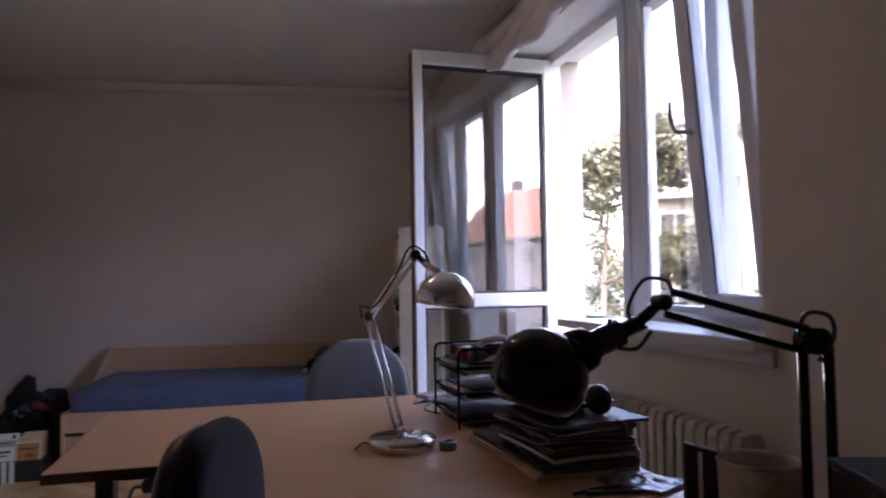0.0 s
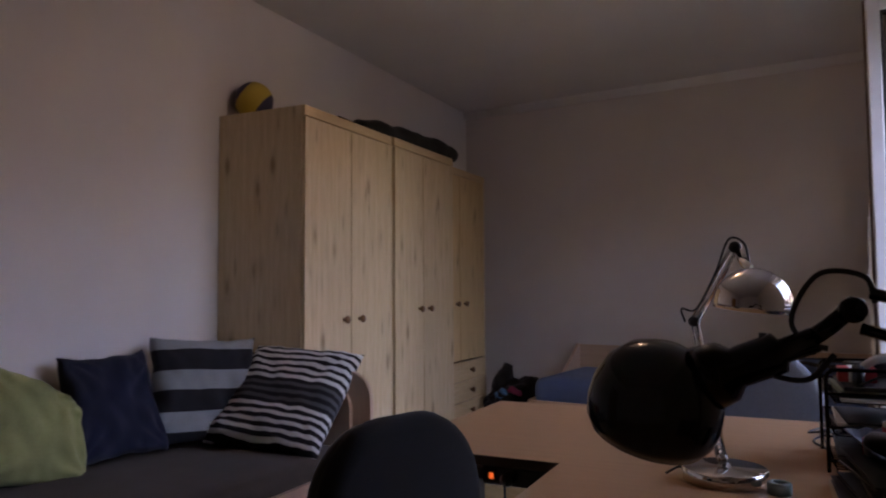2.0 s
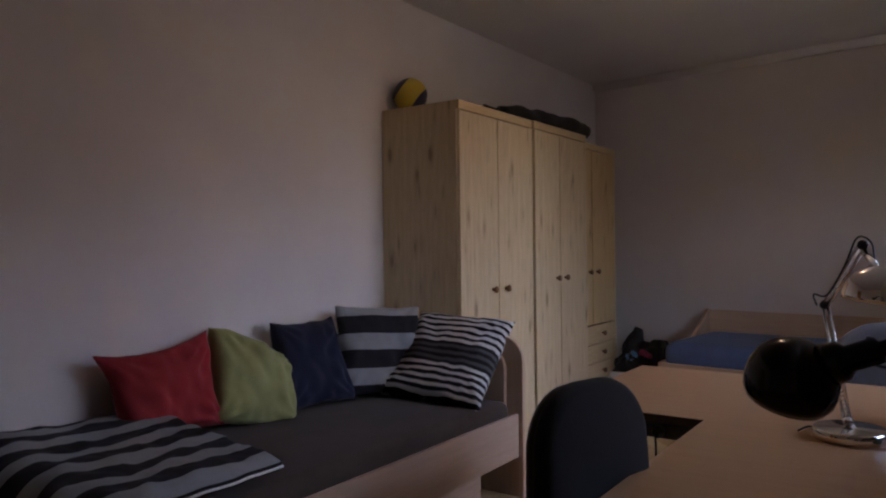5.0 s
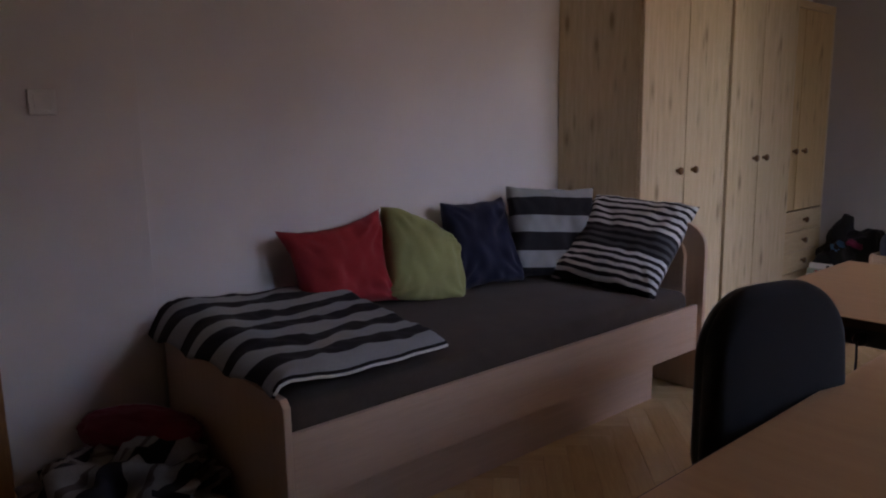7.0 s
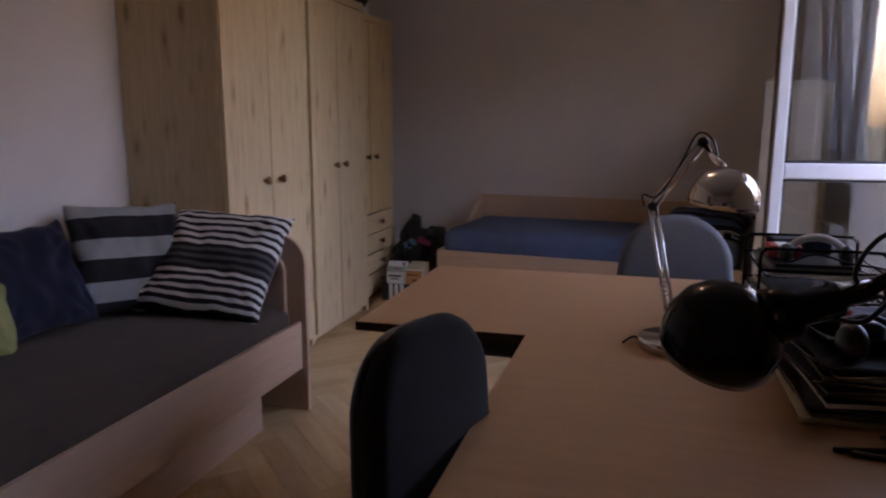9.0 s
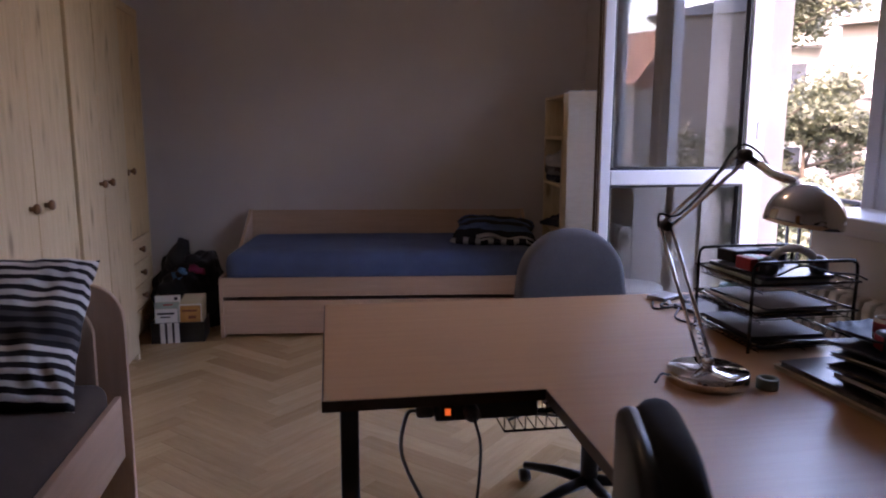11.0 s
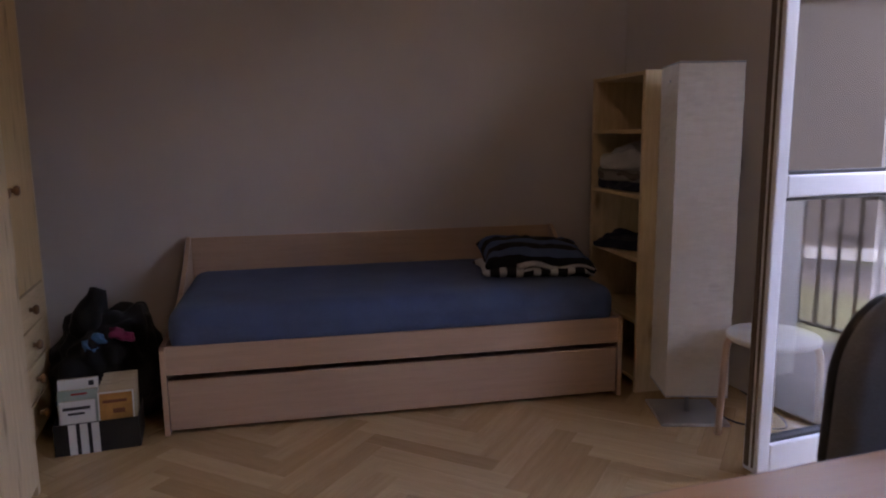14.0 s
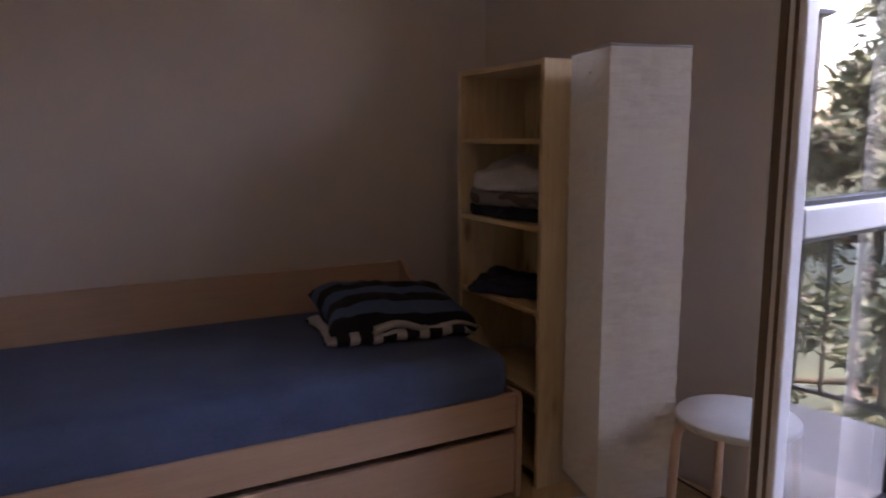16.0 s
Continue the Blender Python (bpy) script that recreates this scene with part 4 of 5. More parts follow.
# ---- round stool ----
stool = thing("stool", pose(1.185, 4.115, 0, 0, 0, 20), "round white-topped stool with bent beech legs", "stool")
part("seat", lathe([(0, 0.425), (0.168, 0.425), (0.175, 0.432), (0.175, 0.444), (0.17, 0.45), (0, 0.45)], 40), "paper", stool, "round white seat", True)
for k in range(4):
    a = radians(90 * k + 118)
    c, sn = math.cos(a), math.sin(a)
    pts = curve_pts([(c * r, sn * r, z) for r, z in ((0.06, 0.412), (0.14, 0.412), (0.165, 0.395), (0.172, 0.34), (0.178, 0.18), (0.184, 0.0))], 5)
    part("leg", tube(pts, 0.0145, 8), "beech_z", stool, "", True)

# ---- bag and box between wardrobe and bed ----
M["bagcloth"] = fabric("matt_black_nylon", (0.0035, 0.0033, 0.004), 0.2, 260.0, 0.8)
bag = heap("duffel_bag", (-1.385, 5.36, 0.0), (0.26, 0.24, 0.27), "bagcloth", "bulging black fabric bag standing on the floor", "bag", 12, 0.28)
M["lightblue"] = fabric("light_blue_print", (0.06, 0.17, 0.33))
M["pink"] = fabric("dark_pink_print", (0.20, 0.02, 0.06))
bm = bmesh.new()
bmesh.ops.create_icosphere(bm, subdivisions=3, radius=1)
for v in bm.verts:
    p = v.co.copy()
    v.co = Vector((p.x * 0.075, p.y * 0.07, p.z * 0.085)) * (1 + 0.4 * noise.noise(p * 1.7)) + Vector((0.03 * p.z, 0, 0.06 * max(0, p.z) ** 3))
hood = part("flap", bm, "bagcloth", bag, "", True)
hood.matrix_basis = pose(-0.06, -0.08, 0.455)
for x, z, mat, w in ((-0.05, 0.37, "lightblue", 0.055), (-0.01, 0.40, "lightblue", 0.045), (0.06, 0.415, "pink", 0.06), (0.10, 0.40, "pink", 0.045)):
    bm = bmesh.new()
    bmesh.ops.create_icosphere(bm, subdivisions=3, radius=w * 0.6)
    for v in bm.verts:
        v.co = Vector((v.co.x, v.co.y * 0.5, v.co.z * 0.7)) * (1 + 0.7 * noise.noise(v.co * 40 + Vector((x * 50, 0, 0))))
    c = part("print_patch", bm, mat, bag, "", True)
    c.matrix_basis = pose(x, -0.212, z, -25, 30, 10 * x)

crate = thing("shoe_box", pose(-1.552, 4.895, 0, 0, 0, 1), "black cardboard box with three white stripes holding magazines", "box")
for a, b in (((0, 0, 0), (0.315, 0.004, 0.128)), ((0, 0.216, 0), (0.315, 0.22, 0.128)), ((0, 0.004, 0), (0.004, 0.216, 0.128)), ((0.311, 0.004, 0), (0.315, 0.216, 0.128)), ((0.004, 0.004, 0), (0.311, 0.216, 0.004))):
    part("box_wall", box(a, b), "blackpl", crate)
for k in range(3):
    part("stripe", box((0.055 + 0.042 * k, -0.0015, 0.0), (0.083 + 0.042 * k, -0.0002, 0.126)), "paper", crate, "white stripe")
M["orange"] = plain("orange_book_cover", (0.52, 0.24, 0.06), 0.5, var=0.3, scale=14)
M["greencover"] = plain("pale_green_cover", (0.34, 0.42, 0.36), 0.5, var=0.2, scale=12)
M["ink"] = plain("printed_ink", (0.03, 0.03, 0.035), 0.6, bstr=0.0)
M["rust"] = plain("rust_red_print", (0.22, 0.07, 0.03), 0.5, bstr=0.0)
M["redink"] = plain("red_print", (0.40, 0.03, 0.03), 0.5, bstr=0.0)
M["oldpaper"] = plain("yellowed_page_edges", (0.56, 0.46, 0.31), 0.8)


def book(x, y, w, h, d, mat, label, bars, lean=-8):
    bk = thing("book", pose(-1.552, 4.895, 0.006, 0, 0, 1) @ pose(x, y, 0, lean, 0, 0), label, "book", "magazines in the box")
    part("cover", box((0, 0, 0), (w, d, h), 0.0015), mat, bk)
    part("page_block", box((0.003, 0.003, 0.002), (w - 0.003, d - 0.003, h + 0.001)), "oldpaper", bk)
    for bx, bz, bw, bh, bmat in bars:
        part("print_bar", box((bx, -0.0014, bz), (bx + bw, -0.0002, bz + bh)), bmat, bk)
    return bk


book(0.022, 0.022, 0.13, 0.20, 0.012, "paper", "white-covered magazine standing in the box", [(0.012, 0.165, 0.10, 0.012, "ink"), (0.03, 0.145, 0.06, 0.009, "ink")])
book(0.012, 0.05, 0.145, 0.235, 0.02, "greencover", "pale green magazine standing in the box", [(0.05, 0.215, 0.06, 0.008, "redink")])
book(0.008, 0.09, 0.15, 0.268, 0.025, "paper", "white magazine standing in the box", [(0.115, 0.238, 0.02, 0.02, "ink")])
book(0.162, 0.022, 0.135, 0.225, 0.014, "orange", "orange book with a white border standing in the box", [(0.018, 0.178, 0.09, 0.012, "rust"), (0.055, 0.135, 0.045, 0.018, "rust"), (0.0, 0.0, 0.006, 0.225, "paper"), (0.129, 0.0, 0.006, 0.225, "paper"), (0.007, 0.217, 0.121, 0.008, "paper")])
for k in range(4):
    book(0.166 + 0.003 * k, 0.05 + 0.03 * k, 0.13, 0.245 + 0.006 * k, 0.018, "oldpaper", "yellowed paperback standing in the box", [])

# ---- pillow on the far bed ----
M["stripe_blue"] = striped("blue_black_stripes", "Z", 0.155, [(0.0, (0.07, 0.12, 0.25)), (0.45, (0.008, 0.009, 0.014))], 0.2)
M["stripe_hem"] = striped("black_white_hem", "X", 0.085, [(0.0, (0.50, 0.49, 0.48)), (0.42, BLACK)], 0.0)
p0 = link("pillow", cushion(0.54, 0.42, 0.06, 21), "stripe_hem", None, "", True)
p0.matrix_basis = pose(0.64, 5.255, 0.556, -92, 0, -14)
tagged(p0, "flat black and white striped pillow on the blue bed", "pillow", "pillows on the far bed")
p1 = link("pillow", cushion(0.57, 0.46, 0.165, 23, wrinkle=0.011), "stripe_blue", None, "", True)
p1.matrix_basis = pose(0.69, 5.295, 0.598, -84, 3, -14)
HW, HH = 0.57, 0.46
for lift, rad in ((0.016, 0.017), (-0.014, 0.012)):
    pts = [Vector((HW / 2 * u * 0.9 + 0.02, 0.012 * math.sin(7 * u) - lift, -HH / 2 * (1 - 0.09 * (1 - u * u)) - 0.016)) for u in [k / 12 - 0.55 for k in range(19)]]
    part("hem", tube(pts, rad, 8, False, 0.006), "whitecloth", p1, "white folded hem", True)
tagged(p1, "blue and black striped pillow on top", "pillow", "pillows on the far bed")


# ---- chrome desk lamp ----
def two_bars(a, b, gap, r, bm=None):
    """Two parallel thin bars between two points, side by side."""
    bm = bm or bmesh.new()
    a, b = Vector(a), Vector(b)
    d = (b - a).normalized()
    o = d.cross(Vector((0.75, 0.65, 0))).normalized() * gap / 2
    for sgn in (-1, 1):
        add_tube(bm, [a + sgn * o, b + sgn * o], r, 8)
    return bm


def joint(c, r=0.013, w=0.03):
    return lathe([(0, -w / 2), (r * 0.8, -w / 2), (r, -w / 2 + 0.004), (r, w / 2 - 0.004), (r * 0.8, w / 2), (0, w / 2)], 16, c, "y")


def dome(r, depth, t=0.002):
    out = [(r * math.sin(a), depth * (math.cos(a) - 1)) for a in [k * math.pi / 2 / 14 for k in range(15)]]
    prof = [(x, z) for x, z in out]
    return prof + [(r, -0.01 - depth), (r - t, -0.01 - depth)] + [(max(0, x - t), z - t) for x, z in reversed(prof)]


cl = thing("desk_lamp", pose(0.385, 1.885, DZ), "polished chrome jointed desk lamp on the desk", "desk lamp", "desk lamps")
part("base", lathe([(0, 0), (0.086, 0), (0.089, 0.003), (0.089, 0.028), (0.085, 0.031), (0.02, 0.032), (0.014, 0.034), (0.011, 0.04), (0, 0.04)], 40), "chrome", cl, "round chrome base", True)
E1, E2 = (-0.068, 0.105, 0.342), (0.036, -0.028, 0.508)
part("base_knuckle", joint((-0.004, 0.0, 0.048), 0.012, 0.03), "chrome", cl, "", True)
part("lower_arm", two_bars((-0.006, 0.002, 0.045), E1, 0.026, 0.0045), "chrome", cl, "", True)
part("upper_arm", two_bars(E1, E2, 0.02, 0.0045), "chrome", cl, "", True)
for a, b in (((-0.008, 0.004, 0.06), (-0.034, 0.048, 0.19)), (E1, (-0.035, 0.06, 0.395))):
    a, b = Vector(a), Vector(b)
    pts = [a + (b - a) * (k / 60) + Vector((0.006 * math.cos(k * 1.3), 0.006 * math.sin(k * 1.3), 0)) for k in range(61)]
    part("spring", tube(pts, 0.0014, 5), "chrome", cl, "", True)
part("elbow", joint(E1), "blackpl", cl, "dark pivot", True)
part("knuckle", joint(E2), "blackpl", cl, "dark pivot", True)
part("neck", tube([E2, (0.056, -0.10, 0.472), (0.07, -0.155, 0.458)], 0.009, 10), "chrome", cl, "", True)
sh = part("shade", lathe(dome(0.073, 0.07), 40), "chrome", cl, "round polished chrome shade", True)
sh.matrix_basis = pose(0.082, -0.186, 0.459, 4, 6, 0)
part("cable", tube(curve_pts([(-0.088, 0.10, 0.34), (-0.093, 0.085, 0.372), (-0.058, 0.065, 0.372), (-0.01, 0.012, 0.452), (0.022, -0.02, 0.526), (0.055, -0.045, 0.515), (0.066, -0.09, 0.468)], 6), 0.0028, 6), "blackpl", cl, "thin dark cable", True)
part("mains_cable", tube(curve_pts([(-0.08, 0.01, 0.012), (-0.10, 0.02, 0.016), (-0.125, 0.0, 0.004)], 5), 0.003, 6), "blackpl", cl, "", True)

# ---- black clamp lamp ----
bl = thing("clamp_lamp", pose(0.825, 0.90, DZ), "black jointed clamp lamp at the desk's edge", "desk lamp", "desk lamps")


def B(x, y, z):
    return (x - 0.825, y - 0.90, z - DZ)


part("clamp", box((-0.048, -0.015, -0.05), (0.02, 0.02, 0.03), 0.005), "blackmetal", bl)
part("post", two_bars((-0.02, 0, 0.02), B(0.804, 0.90, 1.068), 0.034, 0.008), "blackmetal", bl, "", True)
part("elbow", joint(B(0.80, 0.90, 1.075), 0.02, 0.045), "blackmetal", bl, "", True)
part("upper_arm", two_bars(B(0.785, 0.90, 1.078), B(0.585, 0.935, 1.135), 0.034, 0.0055), "blackmetal", bl, "", True)
part("knuckle", joint(B(0.575, 0.938, 1.136), 0.012, 0.03), "blackmetal", bl, "", True)
part("bracket", tube([B(0.58, 0.938, 1.143), B(0.556, 0.942, 1.12), B(0.543, 0.945, 1.11)], 0.0085, 10), "blackmetal", bl, "", True)
part("neck", lathe([(0, 0), (0.012, 0), (0.012, 0.03), (0.020, 0.034), (0.020, 0.075), (0.030, 0.085), (0.034, 0.11), (0, 0.112)], 20), "blackmetal", bl, "black lamp neck", True)
bpy.data.objects[[o.name for o in bl.children if o.name.startswith("neck")][-1]].matrix_basis = look(B(0.545, 0.945, 1.108), B(0.397, 0.962, 1.045)) @ pose(0, 0, 0, 180, 0, 0)
head = part("shade", lathe([(k * 0.9, q * 0.79) for k, q in ((0.0, 0.076), (0.020, 0.074), (0.045, 0.062), (0.064, 0.040), (0.074, 0.012), (0.0765, -0.015), (0.074, -0.036), (0.066, -0.052), (0.062, -0.052), (0.070, -0.034), (0.072, -0.012), (0.060, 0.038), (0.0, 0.07))], 40), "blackmetal", bl, "round black lacquered shade", True)
head.matrix_basis = look(B(0.397, 0.962, 1.043), B(0.36, 0.99, 0.92))
part("cable", tube(curve_pts([B(0.545, 0.945, 1.095), B(0.525, 0.945, 1.125), B(0.548, 0.94, 1.168), B(0.585, 0.937, 1.166), B(0.593, 0.937, 1.142)], 8), 0.0027, 6), "blackpl", bl, "", True)
part("cable", tube(curve_pts([B(0.775, 0.90, 1.08), B(0.79, 0.90, 1.115), B(0.832, 0.90, 1.11), B(0.838, 0.90, 1.078), B(0.81, 0.90, 1.045)], 8), 0.0035, 6), "blackpl", bl, "", True)
part("cable", tube(curve_pts([B(0.555, 0.945, 1.10), B(0.515, 0.947, 1.105), B(0.495, 0.95, 1.08), B(0.535, 0.945, 1.07), B(0.56, 0.942, 1.095)], 8), 0.003, 6), "blackpl", bl, "", True)
part("thumb_screw", lathe([(0, 0), (0.008, 0), (0.008, 0.008), (0.004, 0.009), (0.004, 0.018), (0, 0.018)], 12, B(0.50, 0.952, 1.095)), "blackpl", bl, "", True)

# ---- paper trays ----
tray = thing("paper_tray", pose(0.597, 2.04, DZ, 0, 0, 1), "three-tier black wire letter tray with papers", "letter tray")
TW, TD = 0.285, 0.30
for z in (0.03, 0.105, 0.18):
    tier = part("tier", tube([(0, 0, z), (TW, 0, z), (TW, TD, z), (0, TD, z)], 0.0035, 6, True), "blackmetal", tray)
    wires = bmesh.new()
    for k in range(1, 12):
        add_tube(wires, [(0, TD * k / 12, z), (0.012, TD * k / 12, z - 0.022), (TW - 0.012, TD * k / 12, z - 0.022), (TW, TD * k / 12, z)], 0.0014, 4)
    for x in (0.012, TW / 2, TW - 0.012):
        add_tube(wires, [(x, 0, z - 0.022), (x, TD, z - 0.022)], 0.0014, 4)
    part("wire_mesh", wires, "blackmetal", tier)
for y in (0.02, TD - 0.02):
    pts = curve_pts([(-0.004, y, 0), (-0.004, y, 0.12), (-0.004, y, 0.21), (0.006, y, 0.228), (0.03, y, 0.232), (TW - 0.03, y, 0.232), (TW - 0.006, y, 0.228), (TW + 0.004, y, 0.21), (TW + 0.004, y, 0.12), (TW + 0.004, y, 0)], 4)
    part("side_frame", tube(pts, 0.0045, 8), "blackmetal", tray, "", True)
rnd = random.Random(21)
for z0, mats in ((0.0095, ("ink", "oldpaper", "navy", "ink")), (0.0845, ("greymetal", "navy", "paper", "ink")), (0.1595, ("paper", "ink", "greencover", "blackpl"))):
    z = z0
    for mat in mats:
        h = rnd.uniform(0.004, 0.012)
        pp = link("paper_wad", box((-0.1, -0.125, 0), (0.1, 0.125, h), 0.001), mat, None)
        pp.matrix_basis = pose(0.59, 2.04, DZ, 0, 0, 1) @ pose(0.132 + rnd.uniform(-0.008, 0.008), 0.15 + rnd.uniform(-0.01, 0.01), z, 0, 0, rnd.uniform(-3, 3))
        tagged(pp, "stack of dark and white papers in the wire letter tray", "paper", "papers in the tray")
        z += h + 0.0004
for x, y, w, r2, mat, lab in ((0.70, 2.26, 0.11, 12, "blackpl", "black carton in the letter tray"), (0.77, 2.23, 0.07, -20, "navy", "dark blue pouch in the letter tray")):
    cc = link("small_carton", box((-w / 2, -0.035, 0), (w / 2, 0.035, 0.035), 0.006), mat, None)
    cc.matrix_basis = pose(x, y + 0.035, DZ + 0.196, 0, 0, r2)
    tagged(cc, lab, "carton")
bm = bmesh.new()
add_box(bm, (0.62, 2.12, DZ + 0.198), (0.70, 2.19, DZ + 0.232), 0.004)
it = link("small_carton", bm, "redink", None)
tagged(it, "small red and white carton in the tray", "carton")
part("band", box((0.642, 2.119, DZ + 0.199), (0.672, 2.191, DZ + 0.2325)), "paper", it)
loop = link("headset", tube([(0.73 + 0.07 * math.cos(a), 2.10 + 0.01 * math.sin(a), DZ + 0.205 + 0.055 * math.sin(a)) for a in [k * math.pi / 16 for k in range(17)]], 0.010, 10), "paper", None, "", True)
tagged(loop, "white headset band lying in the tray", "headset")
for x in (0.66, 0.80):
    part("ear_pad", lathe([(0, -0.012), (0.024, -0.012), (0.028, 0), (0.024, 0.012), (0, 0.012)], 18, (x, 2.10, DZ + 0.215), "x"), "blackpl", loop, "black ear pad", True)
cb = link("usb_cable", tube(curve_pts([(0.66, 2.06, DZ + 0.20), (0.72, 2.05, DZ + 0.225), (0.80, 2.05, DZ + 0.205), (0.86, 2.04, DZ + 0.20), (0.88, 2.02, DZ + 0.19)], 6), 0.003, 6), "blackpl", None, "", True)
tagged(cb, "thin black cable lying in the tray", "cable")

# ---- pile of magazines with headphones ----
def limp_slab(a, b, h, seed, droop=0.004):
    """A slack booklet: half sizes a and b, thickness h, with sagging corners and a curled edge."""
    bm = bmesh.new()
    nx, ny = 8, 10
    layers = []
    for top in (0, 1):
        rows = []
        for q in range(ny + 1):
            v = 2 * q / ny - 1
            row = []
            for i in range(nx + 1):
                u = 2 * i / nx - 1
                lift = 0.0022 * noise.noise(Vector((u * 1.3 + seed, v * 1.3, 0.5))) - droop * max(0, abs(u) * abs(v) - 0.35) * (1 + noise.noise(Vector((u, v, seed))))
                row.append(bm.verts.new((a * u * (1 + 0.006 * noise.noise(Vector((v * 3, seed, 1)))), b * v * (1 + 0.006 * noise.noise(Vector((u * 3, seed, 4)))), top * h + lift + 0.0025)))
            rows.append(row)
        layers.append(rows)
    for rows in layers:
        for q in range(ny):
            for i in range(nx):
                bm.faces.new((rows[q][i], rows[q][i + 1], rows[q + 1][i + 1], rows[q + 1][i]))
    rim = [(0, i) for i in range(nx + 1)] + [(q, nx) for q in range(1, ny + 1)] + [(ny, i) for i in range(nx - 1, -1, -1)] + [(q, 0) for q in range(ny - 1, 0, -1)]
    for (q0, i0), (q1, i1) in zip(rim, rim[1:] + rim[:1]):
        bm.faces.new((layers[0][q0][i0], layers[0][q1][i1], layers[1][q1][i1], layers[1][q0][i0]))
    return bm


M["magbrown"] = plain("dark_brown_glossy_cover", (0.035, 0.022, 0.018), 0.3, var=0.5, scale=14, bstr=0.0)
M["maggrey"] = plain("grey_printed_page_edges", (0.17, 0.16, 0.155), 0.8, var=0.4, scale=60)
M["magbeige"] = plain("beige_card_cover", (0.30, 0.25, 0.19), 0.6, var=0.3, scale=18)
# half width, half length, thickness, offset x, offset y, turn, cover, pages
PILE = ((0.128, 0.235, 0.010, -0.02, 0.045, 1, "oldpaper", "oldpaper"), (0.122, 0.225, 0.012, -0.015, 0.04, 3, "magbrown", "maggrey"),
        (0.118, 0.160, 0.008, 0.005, -0.035, -7, "ink", "maggrey"), (0.112, 0.155, 0.013, 0.0, -0.03, 4, "magbrown", "paper"),
        (0.110, 0.152, 0.009, 0.012, -0.02, -4, "magbeige", "maggrey"), (0.112, 0.150, 0.010, -0.012, -0.025, 8, "navy", "maggrey"),
        (0.108, 0.150, 0.007, 0.01, -0.02, -9, "ink", "oldpaper"), (0.110, 0.148, 0.012, 0.0, -0.015, 2, "magbrown", "maggrey"),
        (0.106, 0.146, 0.007, -0.01, -0.02, 11, "blackpl", "paper"), (0.112, 0.150, 0.010, 0.012, -0.015, -3, "magbrown", "maggrey"),
        (0.130, 0.158, 0.007, 0.008, -0.02, 6, "bluefoil", "maggrey"))
M["bluefoil"] = plain("dark_blue_plastic", (0.012, 0.014, 0.032), 0.5, bstr=0.05)
z = DZ + 0.0005
for k, (a, b, h, ox, oy, tz, cov, pages) in enumerate(PILE):
    mg = thing("magazine", pose(0.738 + ox, 1.668 + oy, z, 0, 0, tz), "worn dark-covered magazine in a pile on the desk", "magazine", "magazines in the pile")
    part("cover", limp_slab(a, b, 0.0012, k, 0.003), cov, mg)
    part("page_block", limp_slab(a - 0.003, b - 0.003, h - 0.003, k, 0.003), pages, mg).location = (0, 0, 0.0014)
    part("cover", limp_slab(a, b, 0.0012, k, 0.003), cov, mg).location = (0, 0, h - 0.0014)
    z += h + 0.0008
z += 0.002
hp = thing("headphones", pose(0.738, 1.545, z, 0, 0, 25) @ Matrix.Scale(0.84, 4), "black over-ear headphones lying on the magazines", "headphones")
part("headband", tube([(0.075 * math.cos(a), 0.02 + 0.05 * math.sin(a) , 0.03 + 0.05 * math.sin(a)) for a in [k * math.pi / 16 for k in range(17)]], 0.008, 8), "blackpl", hp, "", True)
for sx in (-1, 1):
    part("ear_cup", lathe([(0, -0.02), (0.034, -0.018), (0.042, -0.005), (0.042, 0.008), (0.03, 0.018), (0, 0.02)], 24, (sx * 0.075, 0.0, 0.042), "x"), "blackpl", hp, "black ear cup", True)
bx = thing("glasses_case", pose(0.63, 1.66, z, 0, 0, -15), "dark case with a red end on the magazines", "case")
part("body", box((0, 0, 0), (0.14, 0.06, 0.045), 0.012), "blackpl", bx, "", True)
part("end_label", box((-0.0015, 0.012, 0.008), (0.0, 0.048, 0.037), 0.0005), "redink", bx)

bm = bmesh.new()
rows = []
for j in range(13):
    rows.append([bm.verts.new((-0.13 + 0.26 * i / 16, -0.16 + 0.32 * j / 12, 0.004 + 0.028 * max(abs(i / 8 - 1), abs(j / 6 - 1)) ** 4 + 0.008 * abs(noise.noise(Vector((i * 0.5, j * 0.5, 2)))))) for i in range(17)])
for j in range(12):
    for i in range(16):
        bm.faces.new((rows[j][i], rows[j][i + 1], rows[j + 1][i + 1], rows[j + 1][i]))
ft = link("plastic_tray", bm, "bluefoil", None, "", True)
ft.modifiers.new("thick", "SOLIDIFY").thickness = 0.003
ft.matrix_basis = pose(0.735, 1.70, z + 0.001, 0, 0, 8) @ Matrix.Scale(0.82, 4)
tagged(ft, "crumpled dark blue plastic tray on the magazines", "tray")

cup = thing("tin", pose(0.70, 1.735, z + 0.012), "small red and white round tin on the pile", "tin")
part("body", lathe([(0, 0), (0.028, 0), (0.03, 0.003), (0.03, 0.045), (0.027, 0.045), (0.027, 0.005), (0, 0.004)], 24), "paper", cup, "", True)
part("band", lathe([(0.0303, 0.014), (0.031, 0.015), (0.031, 0.036), (0.0303, 0.037)], 24), "redink", cup, "red printed band", True)
M["film"] = plain("grey_plastic_film", (0.22, 0.22, 0.24), 0.2, var=0.4, scale=25, bstr=0.3)
bm = limp_slab(0.055, 0.075, 0.004, 31, 0.0)
for v in bm.verts:
    v.co.z += 0.012 * abs(noise.noise(Vector((v.co.x * 40, v.co.y * 40, 3))))
sleeve = link("plastic_sleeve", bm, "film", None)
sleeve.matrix_basis = pose(0.80, 1.395, DZ + 0.001, 0, 0, 30)
